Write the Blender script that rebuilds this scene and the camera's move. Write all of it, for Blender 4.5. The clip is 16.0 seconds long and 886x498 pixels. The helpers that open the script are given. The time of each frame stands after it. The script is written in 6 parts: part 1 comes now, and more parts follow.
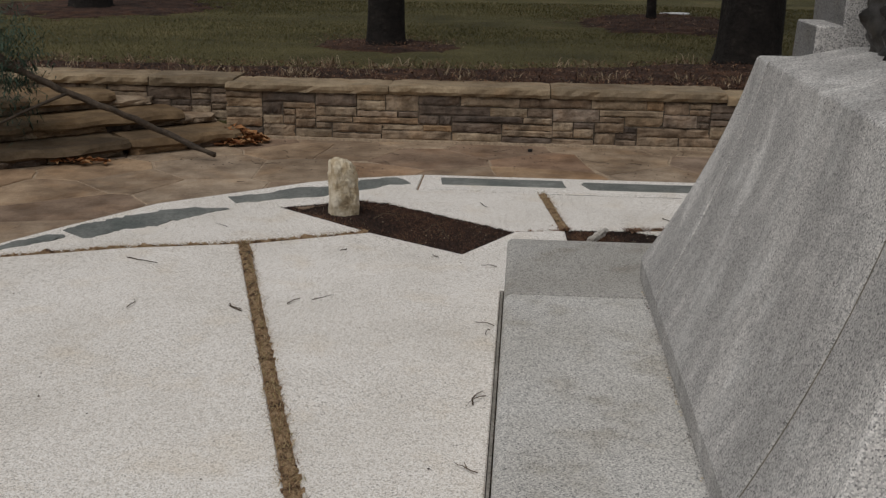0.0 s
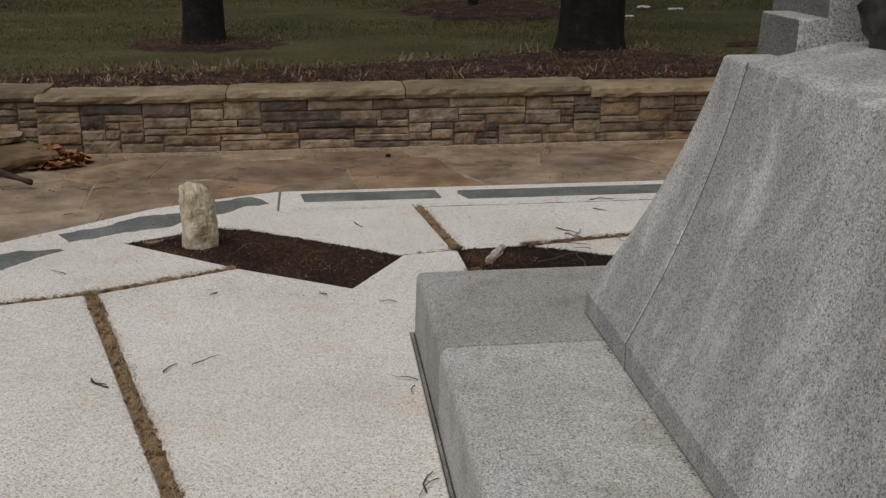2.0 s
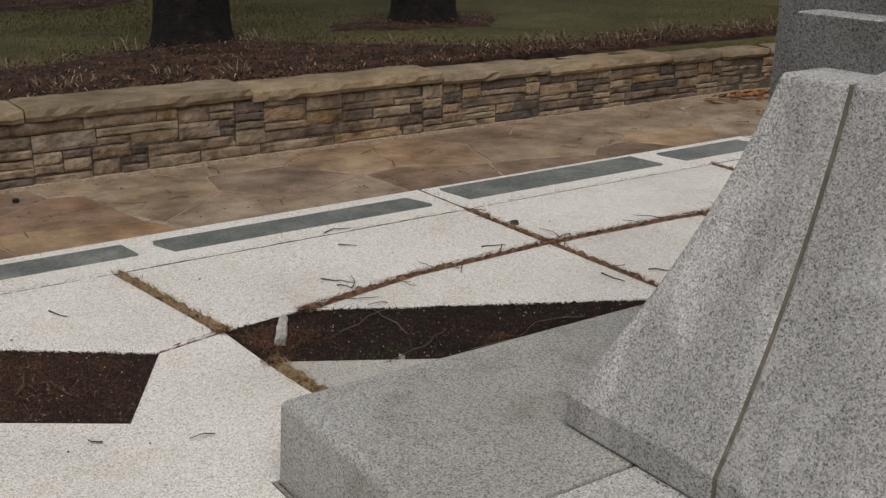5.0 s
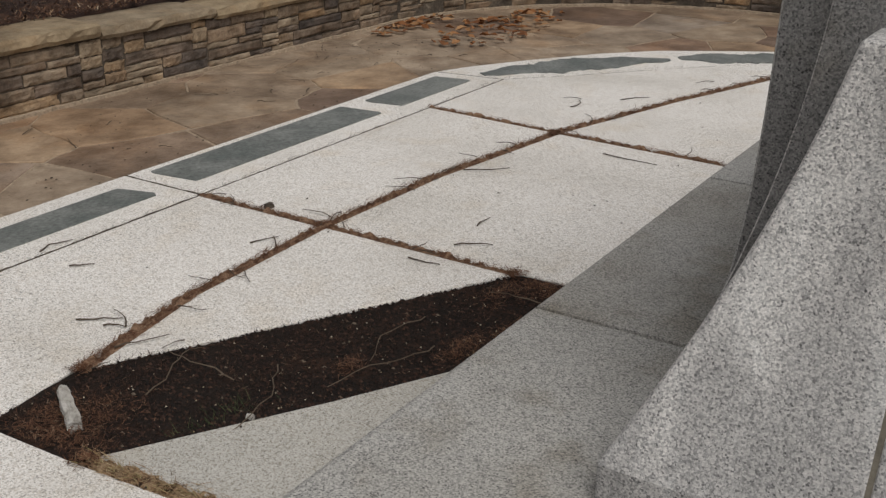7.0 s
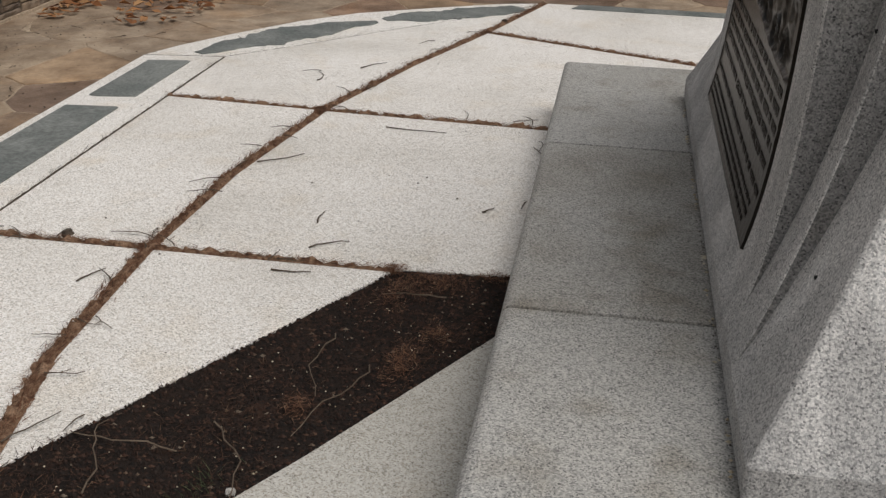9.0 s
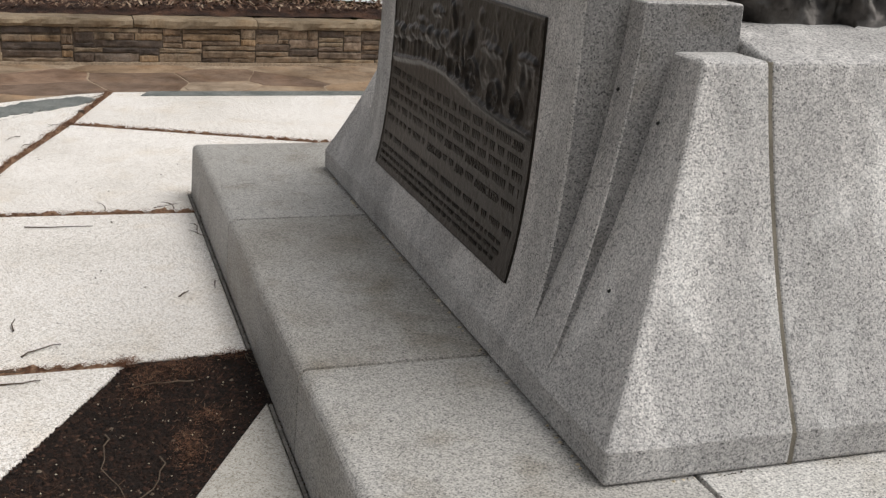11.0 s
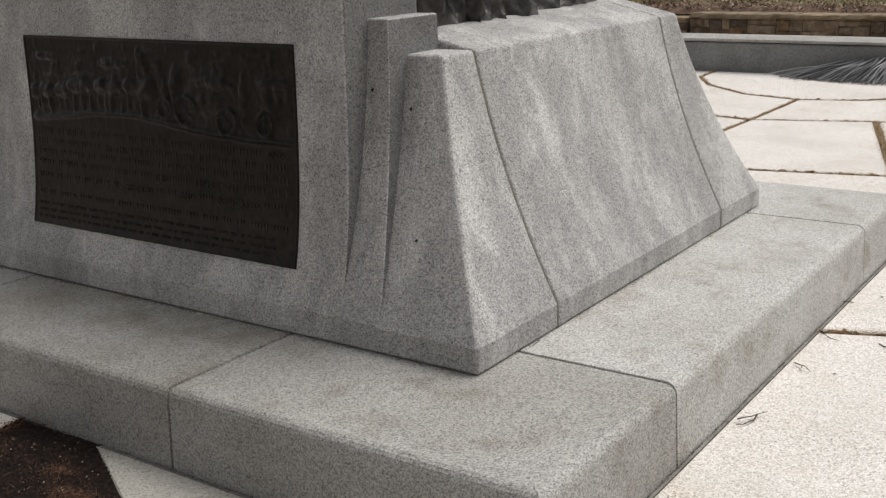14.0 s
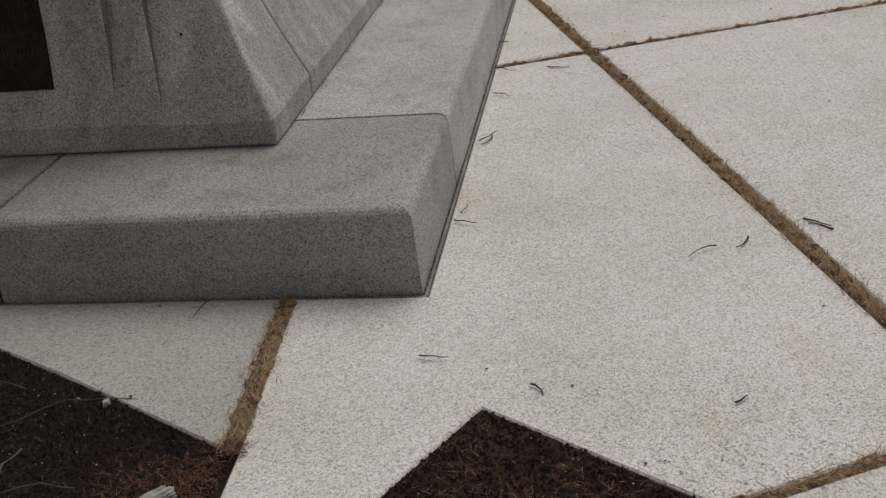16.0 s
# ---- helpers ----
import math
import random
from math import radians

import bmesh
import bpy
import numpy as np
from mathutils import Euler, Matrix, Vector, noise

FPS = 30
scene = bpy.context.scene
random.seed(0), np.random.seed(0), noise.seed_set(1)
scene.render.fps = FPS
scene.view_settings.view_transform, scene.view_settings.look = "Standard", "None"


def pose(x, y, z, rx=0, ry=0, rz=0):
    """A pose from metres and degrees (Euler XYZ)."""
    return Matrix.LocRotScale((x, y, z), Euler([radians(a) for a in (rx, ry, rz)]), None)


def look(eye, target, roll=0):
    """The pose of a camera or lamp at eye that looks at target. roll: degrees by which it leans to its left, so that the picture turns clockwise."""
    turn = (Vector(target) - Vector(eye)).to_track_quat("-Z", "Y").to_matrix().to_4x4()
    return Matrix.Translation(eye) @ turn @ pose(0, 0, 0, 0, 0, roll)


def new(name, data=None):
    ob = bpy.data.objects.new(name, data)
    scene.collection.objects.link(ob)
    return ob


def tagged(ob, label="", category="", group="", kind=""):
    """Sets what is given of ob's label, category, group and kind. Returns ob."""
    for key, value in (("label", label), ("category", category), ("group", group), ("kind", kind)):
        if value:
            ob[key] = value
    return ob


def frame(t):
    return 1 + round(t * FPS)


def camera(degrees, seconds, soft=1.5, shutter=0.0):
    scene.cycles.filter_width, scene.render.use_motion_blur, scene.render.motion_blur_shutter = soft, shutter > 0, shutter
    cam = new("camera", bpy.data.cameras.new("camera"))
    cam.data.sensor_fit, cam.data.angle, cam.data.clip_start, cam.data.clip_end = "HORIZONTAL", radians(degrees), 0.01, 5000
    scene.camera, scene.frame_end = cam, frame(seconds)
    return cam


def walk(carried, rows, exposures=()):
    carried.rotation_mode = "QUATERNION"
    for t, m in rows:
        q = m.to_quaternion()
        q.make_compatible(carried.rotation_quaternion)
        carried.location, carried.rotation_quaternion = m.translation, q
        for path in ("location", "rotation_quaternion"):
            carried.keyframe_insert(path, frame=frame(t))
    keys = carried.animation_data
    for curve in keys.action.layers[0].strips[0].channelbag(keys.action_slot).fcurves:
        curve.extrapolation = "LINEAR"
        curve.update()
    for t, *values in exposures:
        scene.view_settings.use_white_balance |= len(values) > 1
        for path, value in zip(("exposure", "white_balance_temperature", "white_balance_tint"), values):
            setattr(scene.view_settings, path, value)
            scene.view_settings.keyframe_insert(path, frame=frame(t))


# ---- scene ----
cam = camera(43.8, 16.0, 1.35)
METRES, EYE, TILT, LEAN, TURN = 7.979, 1.545, 0.0, 0.0, 4.0
ROWS = [
    (0.0, 0.0, 0.0, 0.0, 0.24, -16.31, -0.82),
    (0.5, -0.0096, 0.0245, -0.0008, -1.87, -16.9, -0.92),
    (1.0, -0.0242, 0.0466, -0.0007, -7.38, -17.82, 0.87),
    (1.5, -0.0361, 0.0639, -0.0001, -9.3, -17.1, 1.38),
    (2.0, -0.0434, 0.0907, -0.0008, -10.63, -16.94, 0.13),
    (2.5, -0.0547, 0.1204, 0.0017, -7.74, -16.58, -1.24),
    (3.0, -0.0704, 0.1535, -0.0027, -12.69, -16.81, -1.05),
    (3.5, -0.0917, 0.1848, -0.0037, -17.55, -19.09, 2.36),
    (4.0, -0.1006, 0.2217, -0.0037, -22.75, -17.79, 1.55),
    (4.5, -0.1117, 0.2581, -0.0051, -28.4, -18.12, 1.18),
    (5.0, -0.1263, 0.289, -0.003, -38.11, -18.17, -0.41),
    (7.5, -0.1266, 0.4742, -0.005, -65.78, -22.78, -0.86),
    (8.0, -0.1306, 0.5102, -0.0067, -70.4, -23.13, -1.02),
    (8.5, -0.1275, 0.5373, -0.0094, -76.64, -23.88, -0.8),
    (9.0, -0.1216, 0.562, -0.0063, -84.71, -23.59, -1.55),
    (9.5, -0.1276, 0.5917, -0.0072, -88.98, -22.42, -3.8),
    (10.0, -0.1317, 0.6098, -0.0063, -97.15, -21.51, -4.21),
    (12.5, -0.1288, 0.7572, -0.0066, -132.51, -16.33, -1.11),
    (13.0, -0.1205, 0.787, -0.0041, -140.45, -16.48, -0.96),
    (13.5, -0.1077, 0.8113, -0.0047, -145.8, -13.32, 0.73),
    (14.0, -0.0901, 0.8373, -0.0064, -149.36, -15.73, 1.79),
    (14.5, -0.074, 0.871, -0.0109, -155.12, -19.81, 2.64),
    (15.0, -0.0552, 0.8959, -0.0112, -161.45, -23.91, 3.26),
    (15.5, -0.0347, 0.9068, -0.013, -169.13, -25.24, 5.29),
    (16.0, -0.0109, 0.9173, -0.0129, -176.46, -25.98, 5.46),
]
walk(cam, [(t, pose(0, 0, EYE, TILT, LEAN, TURN) @ pose(METRES * x, METRES * y, METRES * z, 90 + pitch, roll, yaw)) for t, x, y, z, yaw, pitch, roll in ROWS],
     [(t, e) for t, e in ((0, -0.21), (1.0, -0.22), (1.5, -0.28), (2.2, -0.15), (3.4, -0.07), (4.0, -0.17), (4.5, -0.02), (5, 0.04), (7.5, 0.1), (9, 0.28), (10, 0.46), (12.3, 0.9), (13.0, 0.76), (13.5, 0.64), (14.5, 0.46), (15.0, 0.1), (15.5, -0.05), (16, -0.27))])

# ---- world, sun ----
world = bpy.data.worlds.new("overcast")
scene.world = world
world.use_nodes = True
wn, wl = world.node_tree.nodes, world.node_tree.links
sky = wn.new("ShaderNodeTexSky")
sky.sky_type, sky.sun_disc = "NISHITA", False
sky.sun_elevation, sky.sun_rotation = radians(60.5), radians(208)
veil = wn.new("ShaderNodeHueSaturation")
veil.inputs["Saturation"].default_value = 0.12
wl.new(sky.outputs[0], veil.inputs["Color"])
wl.new(veil.outputs[0], wn["Background"].inputs[0])
wn["Background"].inputs[1].default_value = 0.068
sun = new("sun", bpy.data.lights.new("sun", "SUN"))
sun.data.energy, sun.data.angle, sun.data.color = 1.7, radians(50), (1.0, 0.97, 0.93)
sun.matrix_world = look((-9, -17, 34), (0, 0, 0))


# ---- materials ----
def shader(name, rough=0.8, metal=0.0):
    m = bpy.data.materials.new(name)
    m.use_nodes = True
    b = m.node_tree.nodes["Principled BSDF"]
    b.inputs["Roughness"].default_value, b.inputs["Metallic"].default_value = rough, metal
    b.inputs["Specular IOR Level"].default_value = 0.3
    return m, m.node_tree.nodes, m.node_tree.links, b


def coords(n, l, shift=True, stretch=(1, 1, 1)):
    """Object coordinates in metres, moved by each object's own chance."""
    tc, mp = n.new("ShaderNodeTexCoord"), n.new("ShaderNodeMapping")
    mp.inputs["Scale"].default_value = stretch
    l.new(tc.outputs["Object"], mp.inputs["Vector"])
    if shift:
        info, sc = n.new("ShaderNodeObjectInfo"), n.new("ShaderNodeMath")
        sc.operation = "MULTIPLY"
        sc.inputs[1].default_value = 37.0
        l.new(info.outputs["Random"], sc.inputs[0])
        l.new(sc.outputs[0], mp.inputs["Location"])
    return mp.outputs[0]


def noise_tex(n, l, vec, scale, detail=4, rough=0.55):
    t = n.new("ShaderNodeTexNoise")
    t.inputs["Scale"].default_value, t.inputs["Detail"].default_value, t.inputs["Roughness"].default_value = scale, detail, rough
    l.new(vec, t.inputs["Vector"])
    return t.outputs["Fac"]


def cells(n, l, vec, scale, out="Color"):
    t = n.new("ShaderNodeTexVoronoi")
    t.inputs["Scale"].default_value = scale
    l.new(vec, t.inputs["Vector"])
    return t.outputs[out]


def ramp(n, l, fac, stops):
    r = n.new("ShaderNodeValToRGB")
    e = r.color_ramp.elements
    while len(e) < len(stops):
        e.new(0.5)
    for k, (p, c) in zip(e, stops):
        k.position, k.color = p, (*c, 1) if len(c) == 3 else c
    l.new(fac, r.inputs[0])
    return r.outputs[0]


def blend(n, l, a, b, fac, mode="MIX"):
    x = n.new("ShaderNodeMix")
    x.data_type, x.blend_type = "RGBA", mode
    for v, s in ((fac, 0), (a, 6), (b, 7)):
        if isinstance(v, (int, float)):
            x.inputs[s].default_value = v
        elif isinstance(v, tuple):
            x.inputs[s].default_value = (*v, 1)
        else:
            l.new(v, x.inputs[s])
    return x.outputs[2]


def relief(n, l, b, h, dist, strength=1.0, base=None):
    k = n.new("ShaderNodeBump")
    k.inputs["Distance"].default_value, k.inputs["Strength"].default_value = dist, strength
    l.new(h, k.inputs["Height"])
    if base:
        l.new(base, k.inputs["Normal"])
    l.new(k.outputs[0], b.inputs["Normal"])
    return k.outputs[0]


def granite(name, tint, stain, streaks):
    m, n, l, b = shader(name, 0.72)
    v = coords(n, l, False)
    g1 = ramp(n, l, cells(n, l, v, 270), [(0.05, (0.13, 0.13, 0.133)), (0.24, (0.36, 0.362, 0.36)), (0.5, (0.54, 0.537, 0.53)), (0.8, (0.72, 0.712, 0.695))])
    g2 = ramp(n, l, noise_tex(n, l, v, 170, 3), [(0.33, (0.28, 0.28, 0.28)), (0.47, (0.82, 0.82, 0.82)), (0.7, (1.1, 1.1, 1.1))])
    c = blend(n, l, g1, g2, 0.45, "MULTIPLY")
    c = blend(n, l, c, tint, 1.0, "MULTIPLY")
    big = ramp(n, l, noise_tex(n, l, v, 2.2, 5), [(0.3, stain), (0.62, (1, 1, 1))])
    c = blend(n, l, c, big, 0.8, "MULTIPLY")
    if streaks:
        # rain runs: damp grey-green tongues with crisp rims, and salt bloom beside them
        warp = n.new("ShaderNodeVectorMath")
        warp.operation = "MULTIPLY_ADD"
        wv = n.new("ShaderNodeTexNoise")
        wv.inputs["Scale"].default_value = 3.0
        l.new(v, wv.inputs["Vector"])
        l.new(wv.outputs["Color"], warp.inputs[0])
        warp.inputs[1].default_value = (0.34, 0.34, 0.34)
        l.new(coords(n, l, False, (1.5, 1.7, 0.50)), warp.inputs[2])
        sv = warp.outputs[0]
        st = ramp(n, l, noise_tex(n, l, sv, 1.7, 6, 0.62), [(0.43, (1.03, 1.03, 1.025)), (0.49, (0.80, 0.80, 0.80)), (0.60, (0.72, 0.723, 0.722)), (0.69, (0.58, 0.583, 0.58))])
        c = blend(n, l, c, st, 0.9, "MULTIPLY")
        bl = ramp(n, l, noise_tex(n, l, sv, 3.0, 6, 0.66), [(0.53, (0, 0, 0)), (0.62, (0.30, 0.305, 0.30)), (0.74, (0.46, 0.46, 0.44))])
        c = blend(n, l, c, bl, 0.32, "ADD")
    else:
        dk = ramp(n, l, noise_tex(n, l, v, 5.5, 6), [(0.53, (1, 1, 1)), (0.74, (0.68, 0.64, 0.57))])
        c = blend(n, l, c, dk, 0.8, "MULTIPLY")
    l.new(c, b.inputs["Base Color"])
    relief(n, l, b, noise_tex(n, l, v, 260, 3), 0.002, 0.7)
    return m


def concrete(name, tint):
    m, n, l, b = shader(name, 0.9)
    v = coords(n, l)
    c = ramp(n, l, cells(n, l, v, 270), [(0.10, (0.45, 0.43, 0.40)), (0.25, (0.68, 0.635, 0.58)), (0.45, (0.82, 0.80, 0.775)), (0.6, (0.88, 0.865, 0.84)), (0.85, (0.97, 0.955, 0.935))])
    fine = ramp(n, l, cells(n, l, v, 110), [(0.1, (0.72, 0.69, 0.65)), (0.4, (1, 1, 1))])
    c = blend(n, l, c, fine, 0.45, "MULTIPLY")
    s = ramp(n, l, noise_tex(n, l, v, 170, 2), [(0.30, (0.30, 0.28, 0.26)), (0.44, (1, 1, 1))])
    c = blend(n, l, c, s, 0.55, "MULTIPLY")
    st = ramp(n, l, noise_tex(n, l, v, 1.3, 6), [(0.30, (0.82, 0.81, 0.79)), (0.45, (0.93, 0.925, 0.915)), (0.6, (1, 1, 1))])
    c = blend(n, l, c, st, 0.9, "MULTIPLY")
    tan = ramp(n, l, noise_tex(n, l, v, 3.7, 6), [(0.54, (1, 1, 1)), (0.74, (0.94, 0.90, 0.84))])
    c = blend(n, l, c, tan, 0.9, "MULTIPLY")
    pits = ramp(n, l, noise_tex(n, l, v, 115, 3), [(0.33, (0.16, 0.145, 0.13)), (0.41, (1, 1, 1))])
    where = ramp(n, l, noise_tex(n, l, v, 1.5, 5, 0.65), [(0.40, (0.12, 0.12, 0.12)), (0.62, (1, 1, 1))])
    c = blend(n, l, c, blend(n, l, (1.0, 1.0, 1.0), pits, where), 0.7, "MULTIPLY")
    c = blend(n, l, c, tint, 1.0, "MULTIPLY")
    l.new(c, b.inputs["Base Color"])
    relief(n, l, b, noise_tex(n, l, v, 170, 3), 0.003, 0.6)
    return m


def pieced(name, stops, dark, scale, bump, rough=0.85, grain=45):
    """Stone whose pieces differ: a colour by chance, blotches and grain."""
    m, n, l, b = shader(name, rough)
    v = coords(n, l)
    info = n.new("ShaderNodeObjectInfo")
    c = ramp(n, l, info.outputs["Random"], stops)
    p = ramp(n, l, noise_tex(n, l, v, scale, 6, 0.62), [(0.3, dark), (0.62, (1, 1, 1))])
    c = blend(n, l, c, p, 0.85, "MULTIPLY")
    o = ramp(n, l, noise_tex(n, l, v, scale * 0.6, 4), [(0.5, (1, 1, 1)), (0.72, (1.0, 0.80, 0.58))])
    c = blend(n, l, c, o, 0.45, "MULTIPLY")
    pos = n.new("ShaderNodeNewGeometry").outputs["Position"]
    w = ramp(n, l, noise_tex(n, l, pos, 1.7, 5, 0.6), [(0.36, (0.50, 0.48, 0.47)), (0.6, (1, 1, 1))])
    c = blend(n, l, c, w, 0.8, "MULTIPLY")
    g = ramp(n, l, noise_tex(n, l, v, grain, 5), [(0.3, (0.7, 0.68, 0.66)), (0.6, (1, 1, 1))])
    c = blend(n, l, c, g, 0.6, "MULTIPLY")
    l.new(c, b.inputs["Base Color"])
    relief(n, l, b, noise_tex(n, l, v, grain * 0.5, 6, 0.65), bump, 0.8)
    return m


def plain(name, stops, scale, rough=0.85, bump=0.004, fine=None, metal=0.0, shift=True):
    m, n, l, b = shader(name, rough, metal)
    v = coords(n, l, shift)
    c = ramp(n, l, noise_tex(n, l, v, scale, 6, 0.65), stops)
    if fine:
        f = ramp(n, l, noise_tex(n, l, v, fine, 4, 0.6), [(0.3, (0.45, 0.45, 0.45)), (0.65, (1.1, 1.1, 1.1))])
        c = blend(n, l, c, f, 0.8, "MULTIPLY")
    l.new(c, b.inputs["Base Color"])
    relief(n, l, b, noise_tex(n, l, v, fine or scale * 4, 5, 0.6), bump, 0.8)
    return m


def island(name, stops, rough=0.8):
    """Small loose bits, each with its own colour."""
    m, n, l, b = shader(name, rough)
    g = n.new("ShaderNodeNewGeometry")
    l.new(ramp(n, l, g.outputs["Random Per Island"], stops), b.inputs["Base Color"])
    return m


GRANITE = granite("pedestal_granite", (1.05, 1.022, 1.01), (0.84, 0.835, 0.83), True)
# one plinth granite in two tones: shaded for north blocks, lit for the rest
PLINTH = granite("plinth_granite", (0.85, 0.83, 0.80), (0.74, 0.72, 0.685), False)
LITPLINTH = granite("lit_plinth_granite", (1.10, 1.08, 1.055), (0.80, 0.785, 0.755), False)
DULLPLINTH = granite("weathered_plinth_granite", (0.81, 0.785, 0.75), (0.66, 0.63, 0.58), False)
RINGSTONE = plain("ring_stone", [(0.3, (0.20, 0.20, 0.198)), (0.55, (0.275, 0.275, 0.27)), (0.75, (0.34, 0.338, 0.33))], 2.6, 0.7, 0.002, 70)
MORTAR = plain("joint_mortar", [(0.3, (0.075, 0.06, 0.048)), (0.7, (0.17, 0.14, 0.105))], 20)
CONCRETE = concrete("exposed_concrete", (1.02, 1.0, 0.985))
GREYCRETE = concrete("weathered_concrete", (0.64, 0.63, 0.60))
FLAG = pieced("flagstone", [(0.0, (0.27, 0.185, 0.135)), (0.12, (0.37, 0.265, 0.19)), (0.4, (0.45, 0.345, 0.245)), (0.7, (0.49, 0.385, 0.285)), (0.88, (0.50, 0.345, 0.215)), (0.95, (0.40, 0.265, 0.185)), (1.0, (0.42, 0.36, 0.29))], (0.42, 0.37, 0.33), 5.5, 0.012, 0.62, 48)
LEDGE = pieced("ledgestone", [(0.0, (0.15, 0.125, 0.11)), (0.18, (0.27, 0.21, 0.165)), (0.4, (0.40, 0.30, 0.21)), (0.62, (0.46, 0.36, 0.26)), (0.8, (0.55, 0.44, 0.31)), (0.92, (0.50, 0.34, 0.20)), (1.0, (0.40, 0.34, 0.29))], (0.17, 0.155, 0.15), 9.0, 0.014, 0.9, 70)
CAPSTONE = pieced("capstone", [(0.0, (0.31, 0.245, 0.165)), (0.5, (0.39, 0.31, 0.215)), (1.0, (0.42, 0.325, 0.21))], (0.52, 0.49, 0.45), 9.0, 0.009, 0.88, 60)
STEPSTONE = pieced("mossy_step_stone", [(0.0, (0.17, 0.125, 0.08)), (0.5, (0.24, 0.175, 0.11)), (0.85, (0.30, 0.20, 0.105)), (1.0, (0.26, 0.20, 0.14))], (0.40, 0.37, 0.33), 6.0, 0.012, 0.9, 50)
SAND = plain("sandy_mortar", [(0.3, (0.35, 0.265, 0.185)), (0.7, (0.52, 0.41, 0.30))], 9, fine=60)
SLATE = plain("green_slate", [(0.28, (0.115, 0.135, 0.127)), (0.5, (0.188, 0.198, 0.187)), (0.75, (0.30, 0.31, 0.29))], 4.5, 0.55, 0.003, 60)
SOIL = plain("dark_mulch", [(0.3, (0.010, 0.007, 0.006)), (0.55, (0.023, 0.014, 0.010)), (0.75, (0.065, 0.031, 0.018))], 6, 0.95, 0.02, 70)
REDSOIL = plain("red_mulch", [(0.3, (0.022, 0.012, 0.009)), (0.5, (0.05, 0.024, 0.016)), (0.7, (0.10, 0.046, 0.028))], 11, 0.95, 0.025, 60)
MULCH = plain("bark_mulch", [(0.3, (0.018, 0.0105, 0.008)), (0.5, (0.058, 0.029, 0.019)), (0.66, (0.125, 0.063, 0.038)), (0.8, (0.19, 0.11, 0.065))], 5, 0.95, 0.03, 45)
FILL = plain("joint_thatch", [(0.30, (0.035, 0.021, 0.014)), (0.40, (0.13, 0.075, 0.045)), (0.47, (0.34, 0.22, 0.125)), (0.56, (0.46, 0.33, 0.20)), (0.64, (0.25, 0.14, 0.08)), (0.74, (0.20, 0.18, 0.075))], 24, 0.95, 0.015, 130)
RUST = plain("rust_thatch", [(0.30, (0.045, 0.026, 0.018)), (0.43, (0.19, 0.095, 0.055)), (0.55, (0.37, 0.235, 0.15)), (0.66, (0.24, 0.12, 0.07)), (0.78, (0.14, 0.08, 0.05))], 30, 0.95, 0.015, 130)
LAWN = plain("winter_lawn", [(0.3, (0.052, 0.048, 0.018)), (0.55, (0.104, 0.092, 0.034)), (0.75, (0.175, 0.140, 0.064))], 1.2, 0.95, 0.03, 40)
BRONZE = plain("dark_bronze", [(0.3, (0.05, 0.045, 0.042)), (0.6, (0.105, 0.097, 0.09)), (0.8, (0.22, 0.21, 0.20))], 5, 0.36, 0.005, 30, 0.7)
PLAQUE = plain("plaque_bronze", [(0.3, (0.016, 0.013, 0.011)), (0.7, (0.034, 0.028, 0.024))], 8, 0.34, 0.002, 60, 0.6)
LETTER = plain("letter_bronze", [(0.3, (0.025, 0.021, 0.018)), (0.7, (0.055, 0.048, 0.042))], 8, 0.42, 0.001, 60, 0.6)
BARK = plain("dark_bark", [(0.3, (0.008, 0.0065, 0.006)), (0.6, (0.020, 0.016, 0.014)), (0.8, (0.050, 0.042, 0.035))], 9, 0.95, 0.03, 30)
GREYBARK = plain("grey_bark", [(0.3, (0.12, 0.10, 0.085)), (0.7, (0.27, 0.23, 0.20))], 6, 0.95, 0.02, 30)
LIMESTONE = plain("limestone", [(0.3, (0.46, 0.35, 0.20)), (0.5, (0.68, 0.585, 0.43)), (0.75, (0.80, 0.73, 0.59))], 9, 0.9, 0.02, 55)
SNOW = plain("old_snow", [(0.3, (0.72, 0.73, 0.75)), (0.7, (0.85, 0.86, 0.88))], 8, 0.7, 0.01)
TWIG = island("twig_brown", [(0.0, (0.035, 0.026, 0.02)), (0.5, (0.075, 0.055, 0.04)), (1.0, (0.15, 0.115, 0.08))])
BRANCH = plain("branch_bark", [(0.3, (0.05, 0.04, 0.032)), (0.7, (0.13, 0.10, 0.075))], 12, 0.9, 0.01, 60)
NEEDLE = island("fallen_needles", [(0.0, (0.05, 0.024, 0.013)), (0.35, (0.12, 0.053, 0.028)), (0.7, (0.18, 0.085, 0.047)), (0.95, (0.22, 0.12, 0.07)), (1.0, (0.34, 0.25, 0.17))])
DULL = island("rotting_needles", [(0.0, (0.012, 0.007, 0.0055)), (0.5, (0.034, 0.017, 0.011)), (0.9, (0.085, 0.042, 0.024)), (1.0, (0.16, 0.10, 0.06))])
STRAW = island("dead_grass", [(0.0, (0.05, 0.028, 0.017)), (0.25, (0.24, 0.135, 0.07)), (0.6, (0.40, 0.275, 0.155)), (0.75, (0.26, 0.22, 0.09)), (1.0, (0.52, 0.40, 0.25))])
BLADE = island("grass_blades", [(0.0, (0.055, 0.054, 0.019)), (0.5, (0.098, 0.089, 0.034)), (0.85, (0.15, 0.122, 0.055)), (1.0, (0.22, 0.175, 0.095))])
GREEN = island("conifer_needles", [(0.0, (0.020, 0.040, 0.026)), (1.0, (0.075, 0.115, 0.080))])
LEAFMAT = island("oak_leaves", [(0.0, (0.15, 0.055, 0.02)), (0.5, (0.28, 0.12, 0.045)), (1.0, (0.40, 0.23, 0.11))])
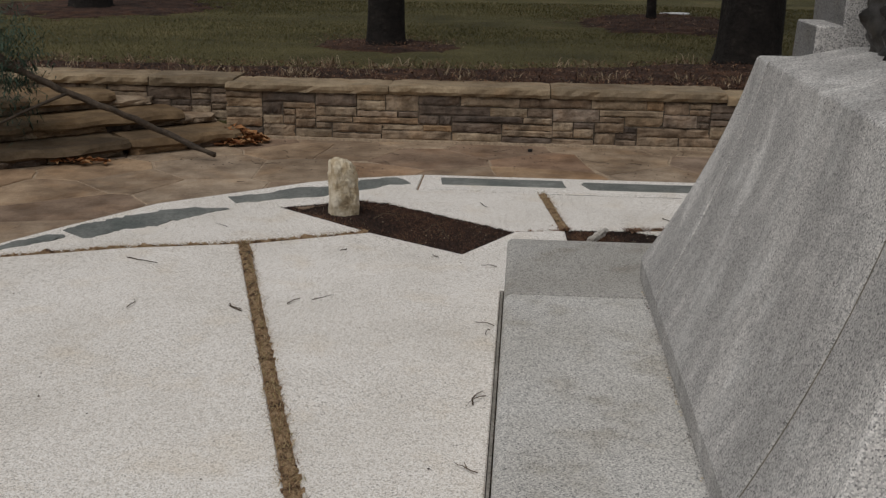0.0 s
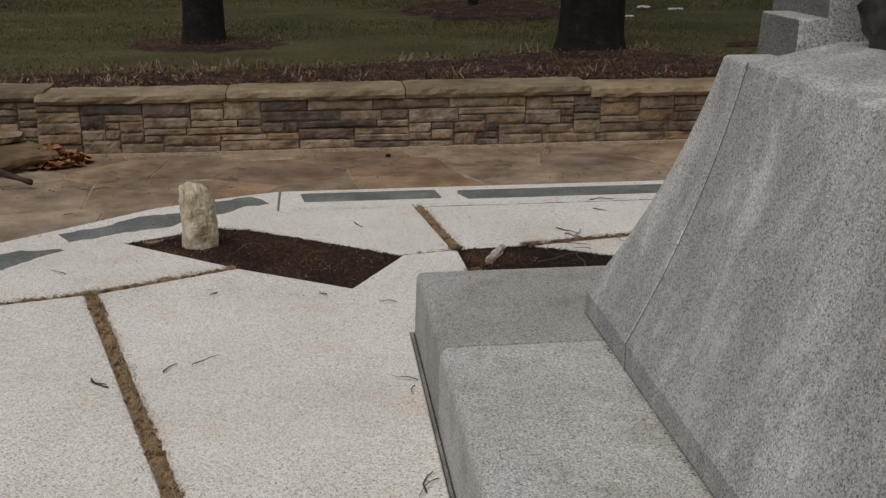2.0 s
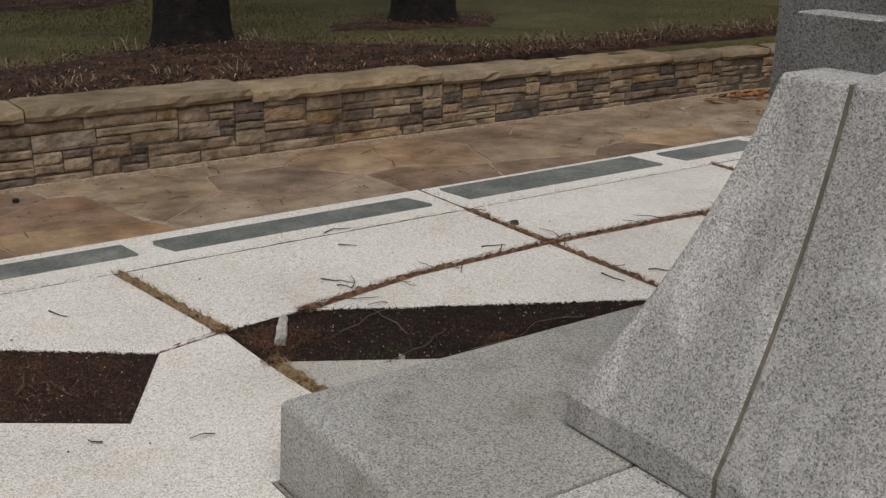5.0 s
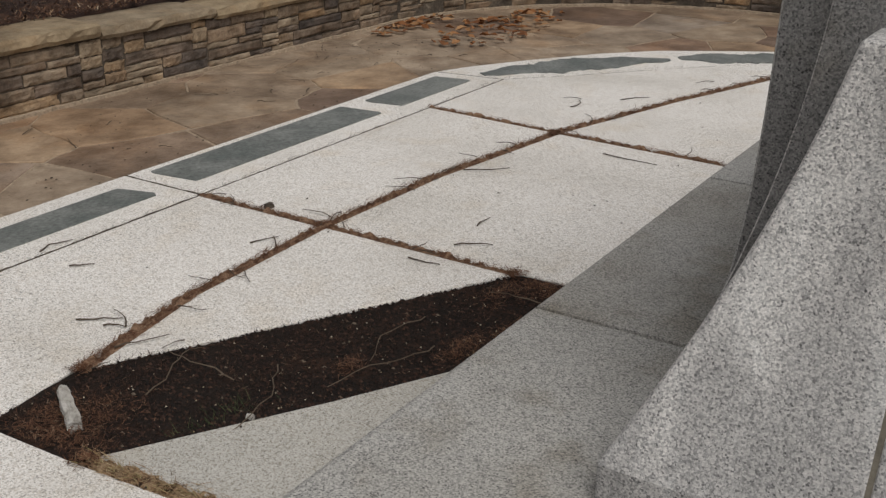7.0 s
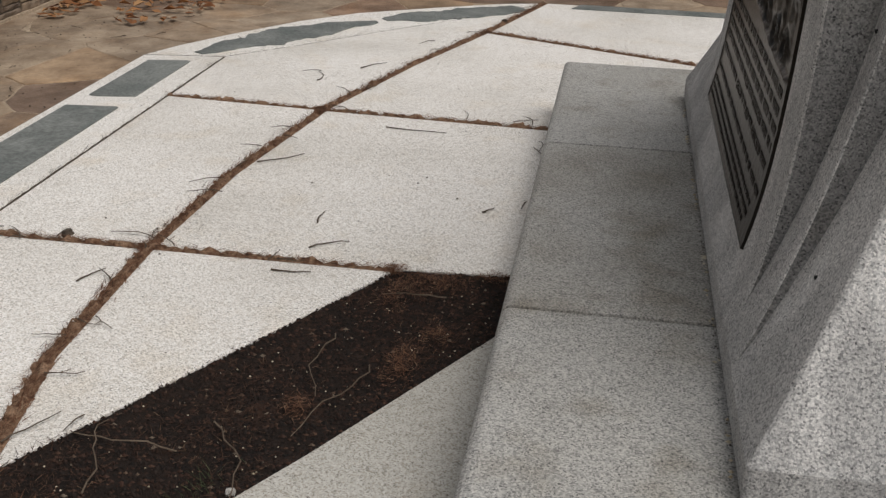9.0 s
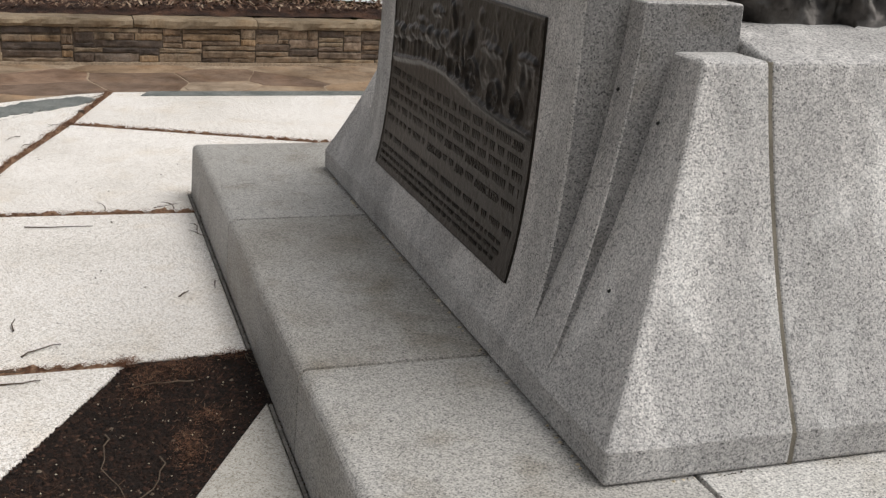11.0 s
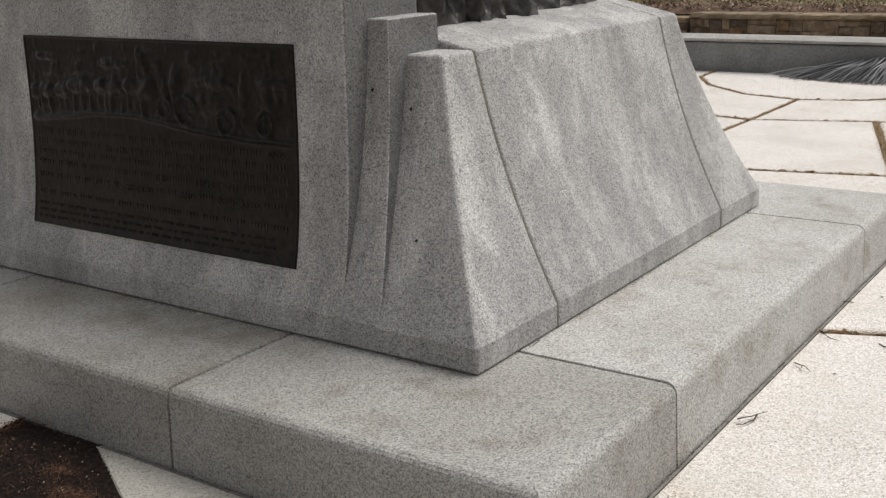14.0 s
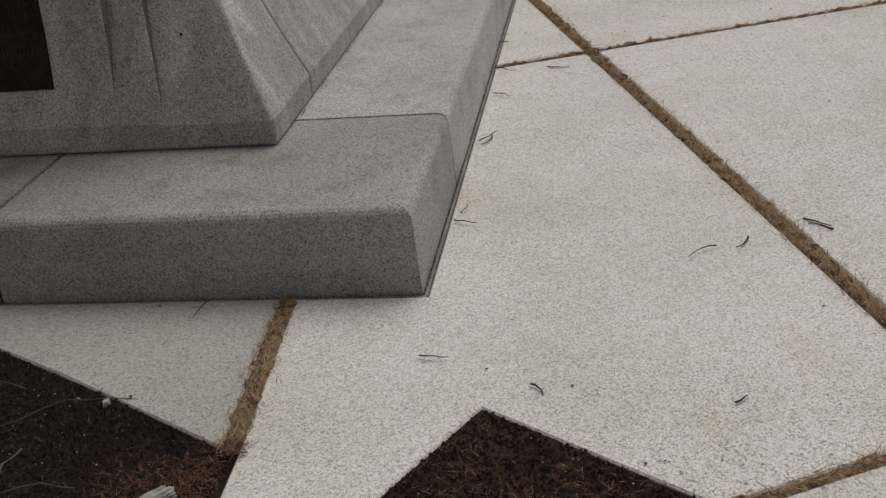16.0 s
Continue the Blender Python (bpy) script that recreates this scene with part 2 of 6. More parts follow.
HUMUS = island("humus_crumbs", [(0.0, (0.008, 0.006, 0.005)), (0.6, (0.023, 0.0135, 0.010)), (0.92, (0.055, 0.027, 0.018)), (0.985, (0.09, 0.05, 0.032)), (1.0, (0.20, 0.16, 0.12))])
DRYSTICK = plain("dry_stick", [(0.3, (0.07, 0.048, 0.033)), (0.7, (0.19, 0.145, 0.105))], 14, 0.9, 0.003)
WHITESTONE = plain("white_stone", [(0.3, (0.16, 0.14, 0.12)), (0.46, (0.45, 0.42, 0.38)), (0.7, (0.72, 0.69, 0.65))], 22, 0.85, 0.012)
MARKER = plain("marker_limestone", [(0.30, (0.30, 0.22, 0.135)), (0.44, (0.54, 0.44, 0.30)), (0.60, (0.76, 0.68, 0.54)), (0.8, (0.86, 0.80, 0.69))], 14, 0.9, 0.02, None)
# for the recessed flanks: rough stone, tinted darker to hold their shade
SHADEDGRANITE = granite("shaded_rough_granite", (0.46, 0.45, 0.445), (0.62, 0.62, 0.63), False)
GREYSTRIP = island("grey_strips", [(0.0, (0.07, 0.07, 0.072)), (0.5, (0.15, 0.15, 0.155)), (0.85, (0.24, 0.24, 0.245)), (1.0, (0.45, 0.45, 0.45))])
PEDJOINT = plain("pedestal_mortar", [(0.3, (0.10, 0.09, 0.07)), (0.7, (0.23, 0.205, 0.165))], 20)
DRYTUFT = island("dry_tufts", [(0.0, (0.09, 0.058, 0.034)), (0.5, (0.20, 0.145, 0.09)), (1.0, (0.36, 0.29, 0.20))])
THICKET = island("bare_thicket", [(0.0, (0.14, 0.11, 0.098)), (0.6, (0.30, 0.245, 0.22)), (1.0, (0.46, 0.39, 0.36))])
IRON = plain("black_iron", [(0.3, (0.012, 0.012, 0.012)), (0.7, (0.03, 0.03, 0.03))], 10, 0.5, 0.001)
FENCE = plain("grey_boards", [(0.3, (0.30, 0.295, 0.285)), (0.7, (0.47, 0.465, 0.45))], 3, 0.9, 0.005, 40)
WOODS = plain("far_woods", [(0.25, (0.33, 0.265, 0.24)), (0.5, (0.53, 0.44, 0.40)), (0.75, (0.75, 0.65, 0.60))], 0.35, 1.0, 0.05, 3.0)
GROUT = plain("grey_grout", [(0.3, (0.17, 0.155, 0.135)), (0.7, (0.42, 0.395, 0.36))], 14, 0.95, 0.006, 90)
DIRT = plain("dry_dirt", [(0.3, (0.05, 0.036, 0.025)), (0.7, (0.12, 0.09, 0.06))], 15, 0.95, 0.01, 90)
RUBBER = plain("drain_black", [(0.3, (0.01, 0.01, 0.01)), (0.7, (0.02, 0.02, 0.02))], 20, 0.7)


# ---- mesh helpers ----
def mesh_of(bm, material, smooth=False):
    bmesh.ops.recalc_face_normals(bm, faces=bm.faces)
    me = bpy.data.meshes.new("mesh")
    bm.to_mesh(me)
    bm.free()
    me.materials.append(material)
    if smooth:
        me.shade_smooth()
    return me


def thing(name, x, y, z, label, category, group="", kind=""):
    e = new(name)
    e.location = (x, y, z)
    return tagged(e, label, category, group, kind)


def part(name, bm, material, parent, label="", smooth=False):
    ob = new(name, mesh_of(bm, material, smooth) if isinstance(bm, bmesh.types.BMesh) else bm)
    ob.parent = parent
    if parent:
        p = parent.location.copy()
        if parent.parent:
            p = Vector((0, 0, 0))
        ob.matrix_parent_inverse = Matrix.Translation(-p)
    return tagged(ob, label)


def bulk(name, verts, faces, material, label, category, kind="stuff", smooth=False):
    """One joined mesh of small bits."""
    me = bpy.data.meshes.new(name)
    me.from_pydata(verts, [], faces)
    me.materials.append(material)
    if smooth:
        me.shade_smooth()
    return tagged(new(name, me), label, category, kind=kind)


def ring_loft(bm, rings, cap=True):
    vs = [[bm.verts.new(p) for p in r] for r in rings]
    k = len(rings[0])
    for a, b in zip(vs, vs[1:]):
        for i in range(k):
            bm.faces.new((a[i], a[(i + 1) % k], b[(i + 1) % k], b[i]))
    if cap:
        bm.faces.new(vs[0][::-1])
        bm.faces.new(vs[-1])
    return vs


def soften(bm, width, degrees=35, segments=2):
    bmesh.ops.recalc_face_normals(bm, faces=bm.faces)
    es = [e for e in bm.edges if len(e.link_faces) == 2 and e.calc_face_angle(0) > radians(degrees)]
    bmesh.ops.bevel(bm, geom=es, offset=width, segments=segments, profile=0.5, affect="EDGES", clamp_overlap=True)


def block(x0, y0, z0, x1, y1, z1, bevel=0.0, segments=2):
    bm = bmesh.new()
    ring_loft(bm, [[(x0, y0, z), (x1, y0, z), (x1, y1, z), (x0, y1, z)] for z in (z0, z1)])
    if bevel:
        soften(bm, bevel, 35, segments)
    return bm


def area2(poly):
    return sum(a[0] * b[1] - b[0] * a[1] for a, b in zip(poly, poly[1:] + poly[:1]))


def inset(poly, widths):
    """Moves each side of a counter-clockwise outline inwards by its own width."""
    out, k = [], len(poly)
    for i in range(k):
        p, a, b = Vector(poly[i]), Vector(poly[i - 1]), Vector(poly[(i + 1) % k])
        d0, d1 = (p - a).normalized(), (b - p).normalized()
        n0, n1 = Vector((-d0.y, d0.x)), Vector((-d1.y, d1.x))
        w0, w1 = widths[i - 1], widths[i]
        det = d0.x * d1.y - d0.y * d1.x
        if abs(det) < 0.2:
            q = p + (n0 + n1).normalized() * max(w0, w1)
        else:
            c0, c1 = p + n0 * w0, p + n1 * w1
            q = c0 + d0 * (((c1 - c0).x * d1.y - (c1 - c0).y * d1.x) / det)
        out.append((q.x, q.y))
    return out


def slab(poly, z0, z1, edge=0.0):
    """A flat piece with this outline, its upper edge worn round."""
    bm = bmesh.new()
    rings = [[(x, y, z0) for x, y in poly]]
    if edge:
        rings += [[(x, y, z1 - edge) for x, y in poly], [(x, y, z1) for x, y in inset(poly, [edge] * len(poly))]]
    else:
        rings += [[(x, y, z1) for x, y in poly]]
    ring_loft(bm, rings)
    return bm


def tube(verts, faces, pts, r0, r1, sides=5):
    """Adds a tapered rod along pts to the lists."""
    base, k = len(verts), len(pts)
    for i, p in enumerate(pts):
        p = Vector(p)
        d = (Vector(pts[min(i + 1, k - 1)]) - Vector(pts[max(i - 1, 0)])).normalized()
        u = d.cross(Vector((0.31, 0.17, 0.93)))
        u = u.normalized() if u.length > 1e-4 else Vector((1, 0, 0))
        w = d.cross(u)
        r = r0 + (r1 - r0) * i / max(k - 1, 1)
        for j in range(sides):
            a = 2 * math.pi * j / sides
            verts.append(p + (u * math.cos(a) + w * math.sin(a)) * r)
    for i in range(k - 1):
        for j in range(sides):
            a, b = base + i * sides + j, base + i * sides + (j + 1) % sides
            faces.append((a, b, b + sides, a + sides))
    faces.append(tuple(base + j for j in range(sides))[::-1])
    faces.append(tuple(base + (k - 1) * sides + j for j in range(sides)))


def inside(x, y, poly):
    hit = False
    for (x0, y0), (x1, y1) in zip(poly, poly[1:] + poly[:1]):
        if (y0 > y) != (y1 > y) and x < (x1 - x0) * (y - y0) / (y1 - y0) + x0:
            hit = not hit
    return hit


def rounded(x0, y0, x1, y1, r, steps=10):
    """A rectangle with round corners, counter-clockwise from its south-east corner."""
    out = []
    for cx, cy, a0 in ((x1 - r, y0 + r, -90), (x1 - r, y1 - r, 0), (x0 + r, y1 - r, 90), (x0 + r, y0 + r, 180)):
        for i in range(steps + 1):
            a = radians(a0 + 90 * i / steps)
            out.append((cx + r * math.cos(a), cy + r * math.sin(a)))
    return out


rng = random.Random(7)

# ---- ground ----
WALL_W, WALL_E, WALL_N, WALL_S = -3.95, 7.75, 8.12, -6.25
CX, CY = 1.905, 2.895


def ground_z(x, y):
    """The lawn's height outside the walls."""
    d = max(0.0, -y - 6.3)
    n = max(0.0, y - 9)
    corner = 0 if -4.8 < x < -1.75 and y < 8.42 else 1
    return -0.25 * (1 - corner) + 0.345 + 0.13 * min(1, max(0, (-y - 2) / 5)) + 0.012 * min(d, 4.0) + (0.022 * min(6.0, max(0.0, 7.5 - x)) if y < -6.3 else 0.0) * min(1.0, d / 3.0) - min(3.2, 0.17 * max(0.0, -y - 10.6)) + 0.004 * n + 0.03 * noise.noise((x * 0.3, y * 0.3, 0))


def make_ground():
    base = rounded(WALL_W - 0.15, WALL_S - 0.15, WALL_E + 0.15, WALL_N + 0.15, 2.3, 12)
    k = len(base)
    verts, faces = [(CX, CY, -0.09)], []
    rows = [(0.6, 0), (1.0, 0), (1.004, 1)] + [(1.0 + 0.03 * 1.28 ** i, 1) for i in range(1, 34)]
    for f, out in rows:
        for x, y in base:
            px, py = CX + (x - CX) * f, CY + (y - CY) * f
            verts.append((px, py, ground_z(px, py) if out else -0.09))
    for j in range(k):
        faces.append((0, 1 + j, 1 + (j + 1) % k))
    for i in range(len(rows) - 1):
        for j in range(k):
            a, b = 1 + i * k + j, 1 + i * k + (j + 1) % k
            faces.append((a, a + k, b + k, b))
    g = bulk("ground", verts, faces, LAWN, "short winter lawn, green and brown, round the plaza", "ground", "structure")
    g.data.shade_smooth()


make_ground()

# ---- paved floor: concrete panels ----
P = {
    "n0": (-0.62, 6.97), "n1": (1.905, 6.97), "n2": (4.40, 6.97),
    "i0": (-0.62, 6.53), "ia": (0.14, 6.53), "i1": (1.905, 6.53), "i2": (3.66, 6.53), "i3": (4.47, 6.53),
    "e0": (4.67, 6.86), "e1": (5.01, 6.68), "e2": (5.48, 6.39), "e3": (5.82, 6.10), "e4": (6.15, 5.63), "e5": (6.42, 5.20), "e6": (6.52, 4.92),
    "k1": (4.88, 6.18), "k2": (5.37, 5.80), "k3": (5.95, 5.30),
    "c0": (0.25, 5.71), "cb": (0.60, 5.74), "c1": (1.15, 5.85), "c2": (1.905, 5.885), "c3": (2.67, 5.86), "c4": (3.61, 5.74), "c5": (4.54, 5.50), "c6": (5.49, 5.20),
    "b2": (1.905, 5.045), "b3": (1.95, 4.658), "b4": (1.55, 4.658), "b5": (0.84, 5.04), "b6": (0.285, 5.365),
    "d0": (-1.36, 6.01), "d1": (-0.91, 6.25), "d2": (-0.71, 6.16), "d3": (-0.01, 5.655), "d4": (-0.27, 5.195), "d5": (-0.79, 5.545),
    "w0": (-1.0, 6.82), "w1": (-1.30, 6.66), "w2": (-1.72, 6.29), "w3": (-2.06, 6.0), "w4": (-2.40, 5.42), "w5": (-2.58, 5.08), "w6": (-2.66, 4.80),
    "a1": (-1.375, 5.255), "a2": (-1.93, 5.11),
    "j1": (-0.49, 2.38), "j2": (0.35, -0.40), "j3": (0.95, -2.38), "q0": (-0.068, 2.54), "q2": (-2.68, 1.52),
    "nw": (-0.068, 4.658), "ne": (3.878, 4.658), "sw": (-0.068, 1.132), "wj": (-0.068, 1.016), "se": (3.878, 1.132), "ps": (1.905, 1.132),
    "g1": (3.56, 4.658), "J0": (0.335, 4.658), "m1": (4.33, 2.38), "m0": (3.878, 2.54), "E1": (6.52, 1.52), "E2": (6.52, -1.5), "E3": (6.52, -3.6), "E4": (6.52, -5.1),
    "t0": (-2.68, -1.5), "t1": (-2.68, -3.6), "t2": (-2.68, -5.1), "s1": (1.885, -0.06), "s2": (1.86, -2.10), "M2": (3.46, -0.40), "M3": (2.86, -2.38),
    "r1": (1.86, -3.33), "r2": (2.41, -3.50), "r3": (2.96, -4.0), "r4": (3.28, -4.57), "r5": (3.32, -5.1), "v2": (1.31, -3.50), "v3": (0.76, -4.0), "v4": (0.44, -4.57), "v5": (0.40, -5.1),
}
PANELS = [
    "n0 i0 ia i1 n1", "n1 i1 i2 i3 n2", "n0 w0 w1 w2 w3 w4 w5 w6 a2 a1 d5 d0 d1 d2 d3 c0 ia i0", "ia i1 c2 c1 cb c0", "i1 i2 c4 c3 c2",
    "i2 i3 k1 k2 k3 e6 c6 c5 c4", "i3 n2 e0 e1 e2 e3 e4 e5 e6 k3 k2 k1", "cb c1 c2 b2", "c2 c3 c4 g1 b3 b2", "c4 c5 c6 m1 m0 ne g1", "c6 e6 E1 m1",
    "c0 b6 J0 nw q0 j1 a1 d5 d4 d3", "b6 b5 b4 J0", "a1 a2 w6 q2 j1", "j1 q2 t0 j2", "q0 j1 wj", "wj j2 s1 ps sw", "ps s1 M2 m1 m0 se", "m1 E1 E2 M2",
    "j2 t0 t1 j3", "j2 j3 s2 s1", "s1 s2 M3 M2", "M2 M3 E3 E2", "j3 t1 t2 v5 v4 v3 v2 r1 s2", "s2 r1 r2 r3 r4 r5 E4 E3 M3", "r1 r2 r3 r4 r5 v5 v4 v3 v2",
]
WIDE, MID, HAIR = 0.0255, 0.016, 0.0055


def chain(text):
    names = text.split()
    return {frozenset(p) for p in zip(names, names[1:])}


SEAM = {}
for text, w in (
    ("cb c1 c2 c3 c4 c5 c6 e6", 0.021), ("a1 j1 wj j2 j3", WIDE), ("j1 j2", WIDE), ("q0 wj sw", 0), ("b6 J0", 0.023), ("ia c0", 0.022), ("c6 m1 M2", WIDE), ("n0 i0 ia i1 i2 i3 k1 k2 k3 e6", HAIR), ("n1 i1", 0.006), ("i3 n2", HAIR), ("d3 c0", 0.007),
    ("n0 n1 n2 e0 e1 e2 e3 e4 e5 e6", 0), ("n0 w0 w1 w2 w3 w4 w5 w6", 0), ("c0 cb b2 b3 b4 b5 b6 c0", 0), ("d0 d1 d2 d3 d4 d5 d0", 0), ("g1 b3", 0), ("ne g1", 0), ("J0 nw q0 sw ps se m0 ne", 0), ("b4 J0", 0), ("e6 E1 E2 E3 E4 r5 v5 t2 t1 t0 q2 w6", 0)):
    for e in chain(text):
        SEAM[e] = w

pavement = thing("pavement", CX, CY, 0, "pale exposed-aggregate concrete panels with thatch-filled joints", "pavement", kind="structure")
for text in PANELS:
    names = text.split()
    if area2([P[a] for a in names]) < 0:
        names = names[::-1]
    ws = [SEAM.get(frozenset((a, b)), MID) for a, b in zip(names, names[1:] + names[:1])]
    part("concrete_panel", slab(inset([P[a] for a in names], ws), -0.10, rng.uniform(-0.002, 0.002), 0.005), GREYCRETE if text == "b6 b5 b4 J0" else CONCRETE, pavement, "greyer weathered panel" if text == "b6 b5 b4 J0" else "")

# what has grown and gathered in the joints
def fill_joints(lines, knots, material, tuft, label, tuft_label):
    verts, faces, bv, bf = [], [], [], []
    for text, w in lines:
        names = text.split()
        for a, b in zip(names, names[1:]):
            p, q = Vector(P[a]), Vector(P[b])
            d = (q - p).normalized()
            s = Vector((-d.y, d.x))
            k = max(2, int((q - p).length / 0.013))
            for i in range(k + 1):
                c = p + (q - p) * i / k
                wob = 1 + 0.26 * noise.noise((c.x * 7, c.y * 7, 2)) + 0.32 * noise.noise((c.x * 24, c.y * 24, 2))
                for j in (-1, -0.6, -0.2, 0.2, 0.6, 1):
                    e = c + s * j * (w * wob + 0.004)
                    h = -0.007 + 0.016 * noise.noise((e.x * 18, e.y * 18, 0)) + 0.017 * noise.noise((e.x * 55, e.y * 55, 0)) + (0.010 * (1 - j * j) if w > 0.013 else 0)
                    verts.append((e.x, e.y, -0.004 + 0.1 * (h + 0.007) if w < 0.005 else h if abs(j) < 0.9 else min(h, -0.004) if wob < 1.10 else 0.002))
                if i:
                    n = len(verts)
                    for j in range(5):
                        faces.append((n - 12 + j, n - 11 + j, n - 5 + j, n - 6 + j))
                for _ in range(15 if w > 0.02 else 9 if w > 0.01 else 1):
                    e = c + s * rng.gauss(0, 0.7) * w + d * rng.uniform(-0.015, 0.015)
                    g = rng.uniform(0, 6.3)
                    ln, up = rng.uniform(0.012, 0.05), rng.uniform(0.0, 0.014)
                    tx, ty = math.cos(g) * ln * 0.55 + d.x * ln * rng.choice((-1, 1)) * 0.6, math.sin(g) * ln * 0.55 + d.y * ln * rng.choice((-1, 1)) * 0.6
                    o, z = len(bv), rng.uniform(0.001, 0.008)
                    f = 0.0013 / ln
                    bv += [(e.x - ty * f, e.y + tx * f, z), (e.x + ty * f, e.y - tx * f, z), (e.x + tx, e.y + ty, z + up)]
                    bf.append((o, o + 1, o + 2))
    for a in knots:
        for _ in range(170):
            g, q = rng.uniform(0, 6.3), 0.045 * math.sqrt(rng.random()) * rng.uniform(0.4, 1.2)
            x, y = P[a][0] + math.cos(g) * q, P[a][1] + math.sin(g) * q
            g, ln = rng.uniform(0, 6.3), rng.uniform(0.01, 0.028)
            o, z = len(bv), rng.uniform(0.001, 0.008) * (1 - q / 0.1)
            c, s = math.cos(g), math.sin(g)
            bv += [(x - s * 0.0014, y + c * 0.0014, z + 0.002), (x + s * 0.0014, y - c * 0.0014, z + 0.002), (x + c * ln, y + s * ln, z + rng.uniform(0.0, 0.01))]
            bf.append((o, o + 1, o + 2))
    bulk("joint_thatch", verts, faces, material, label, "thatch", smooth=True)
    bulk("joint_litter", bv, bf, tuft, tuft_label, "litter")


fill_joints((("a1 j1 j2 j3", WIDE), ("b6 J0", 0.024), ("ia c0", 0.022), ("d5 a1 a2 w6", MID), ("q0 j1 q2", MID), ("s1 j2 t0", MID), ("s1 M2 E2", MID), ("t1 j3 s2 M3 E3", MID), ("ps s1 s2 r1", MID), ("v5 v4 v3 v2 r1 r2 r3 r4 r5", 0.02)), ("j1", "a1"), FILL, STRAW, "straw and olive dead grass grown in the panel joints", "straw-coloured dead blades along the joints")
fill_joints((("cb c1 c2 c3 c4 c5 c6 e6", 0.021), ("c6 m1 M2", WIDE), ("i1 c2 b2", MID), ("i2 c4 g1", MID), ("d3 c0", 0.007)), ("c2", "c4", "c6", "c0", "cb", "b2", "b6"), RUST, NEEDLE, "rust-brown needle litter packed in the panel joints", "rust-brown needles along the joints")

fill_joints((("i0 ia i1 i2 i3 k1 k2 k3 e6", 0.004), ("n1 i1", 0.004), ("i3 n2", 0.004)), (), DIRT, TWIG, "dark dirt packed in the hairline border joint", "dark bits along the hairline joint")


# ---- planting beds in the floor ----
BED1 = [P[a] for a in "d0 d1 d2 d3 d4 d5".split()]
BED2 = [P[a] for a in "c0 cb b2 b3 b4 b5 b6".split()]


def bank(x, y, poly):
    """Soil lies higher along the rim of a bed."""
    p, d = Vector((x, y)), 9.0
    for a, b in zip(poly, poly[1:] + poly[:1]):
        a, b = Vector(a), Vector(b)
        f = min(1, max(0, (p - a).dot(b - a) / (b - a).length_squared))
        d = min(d, (p - a - (b - a) * f).length)
    return 0.013 * math.exp(-((d / 0.035) ** 2))


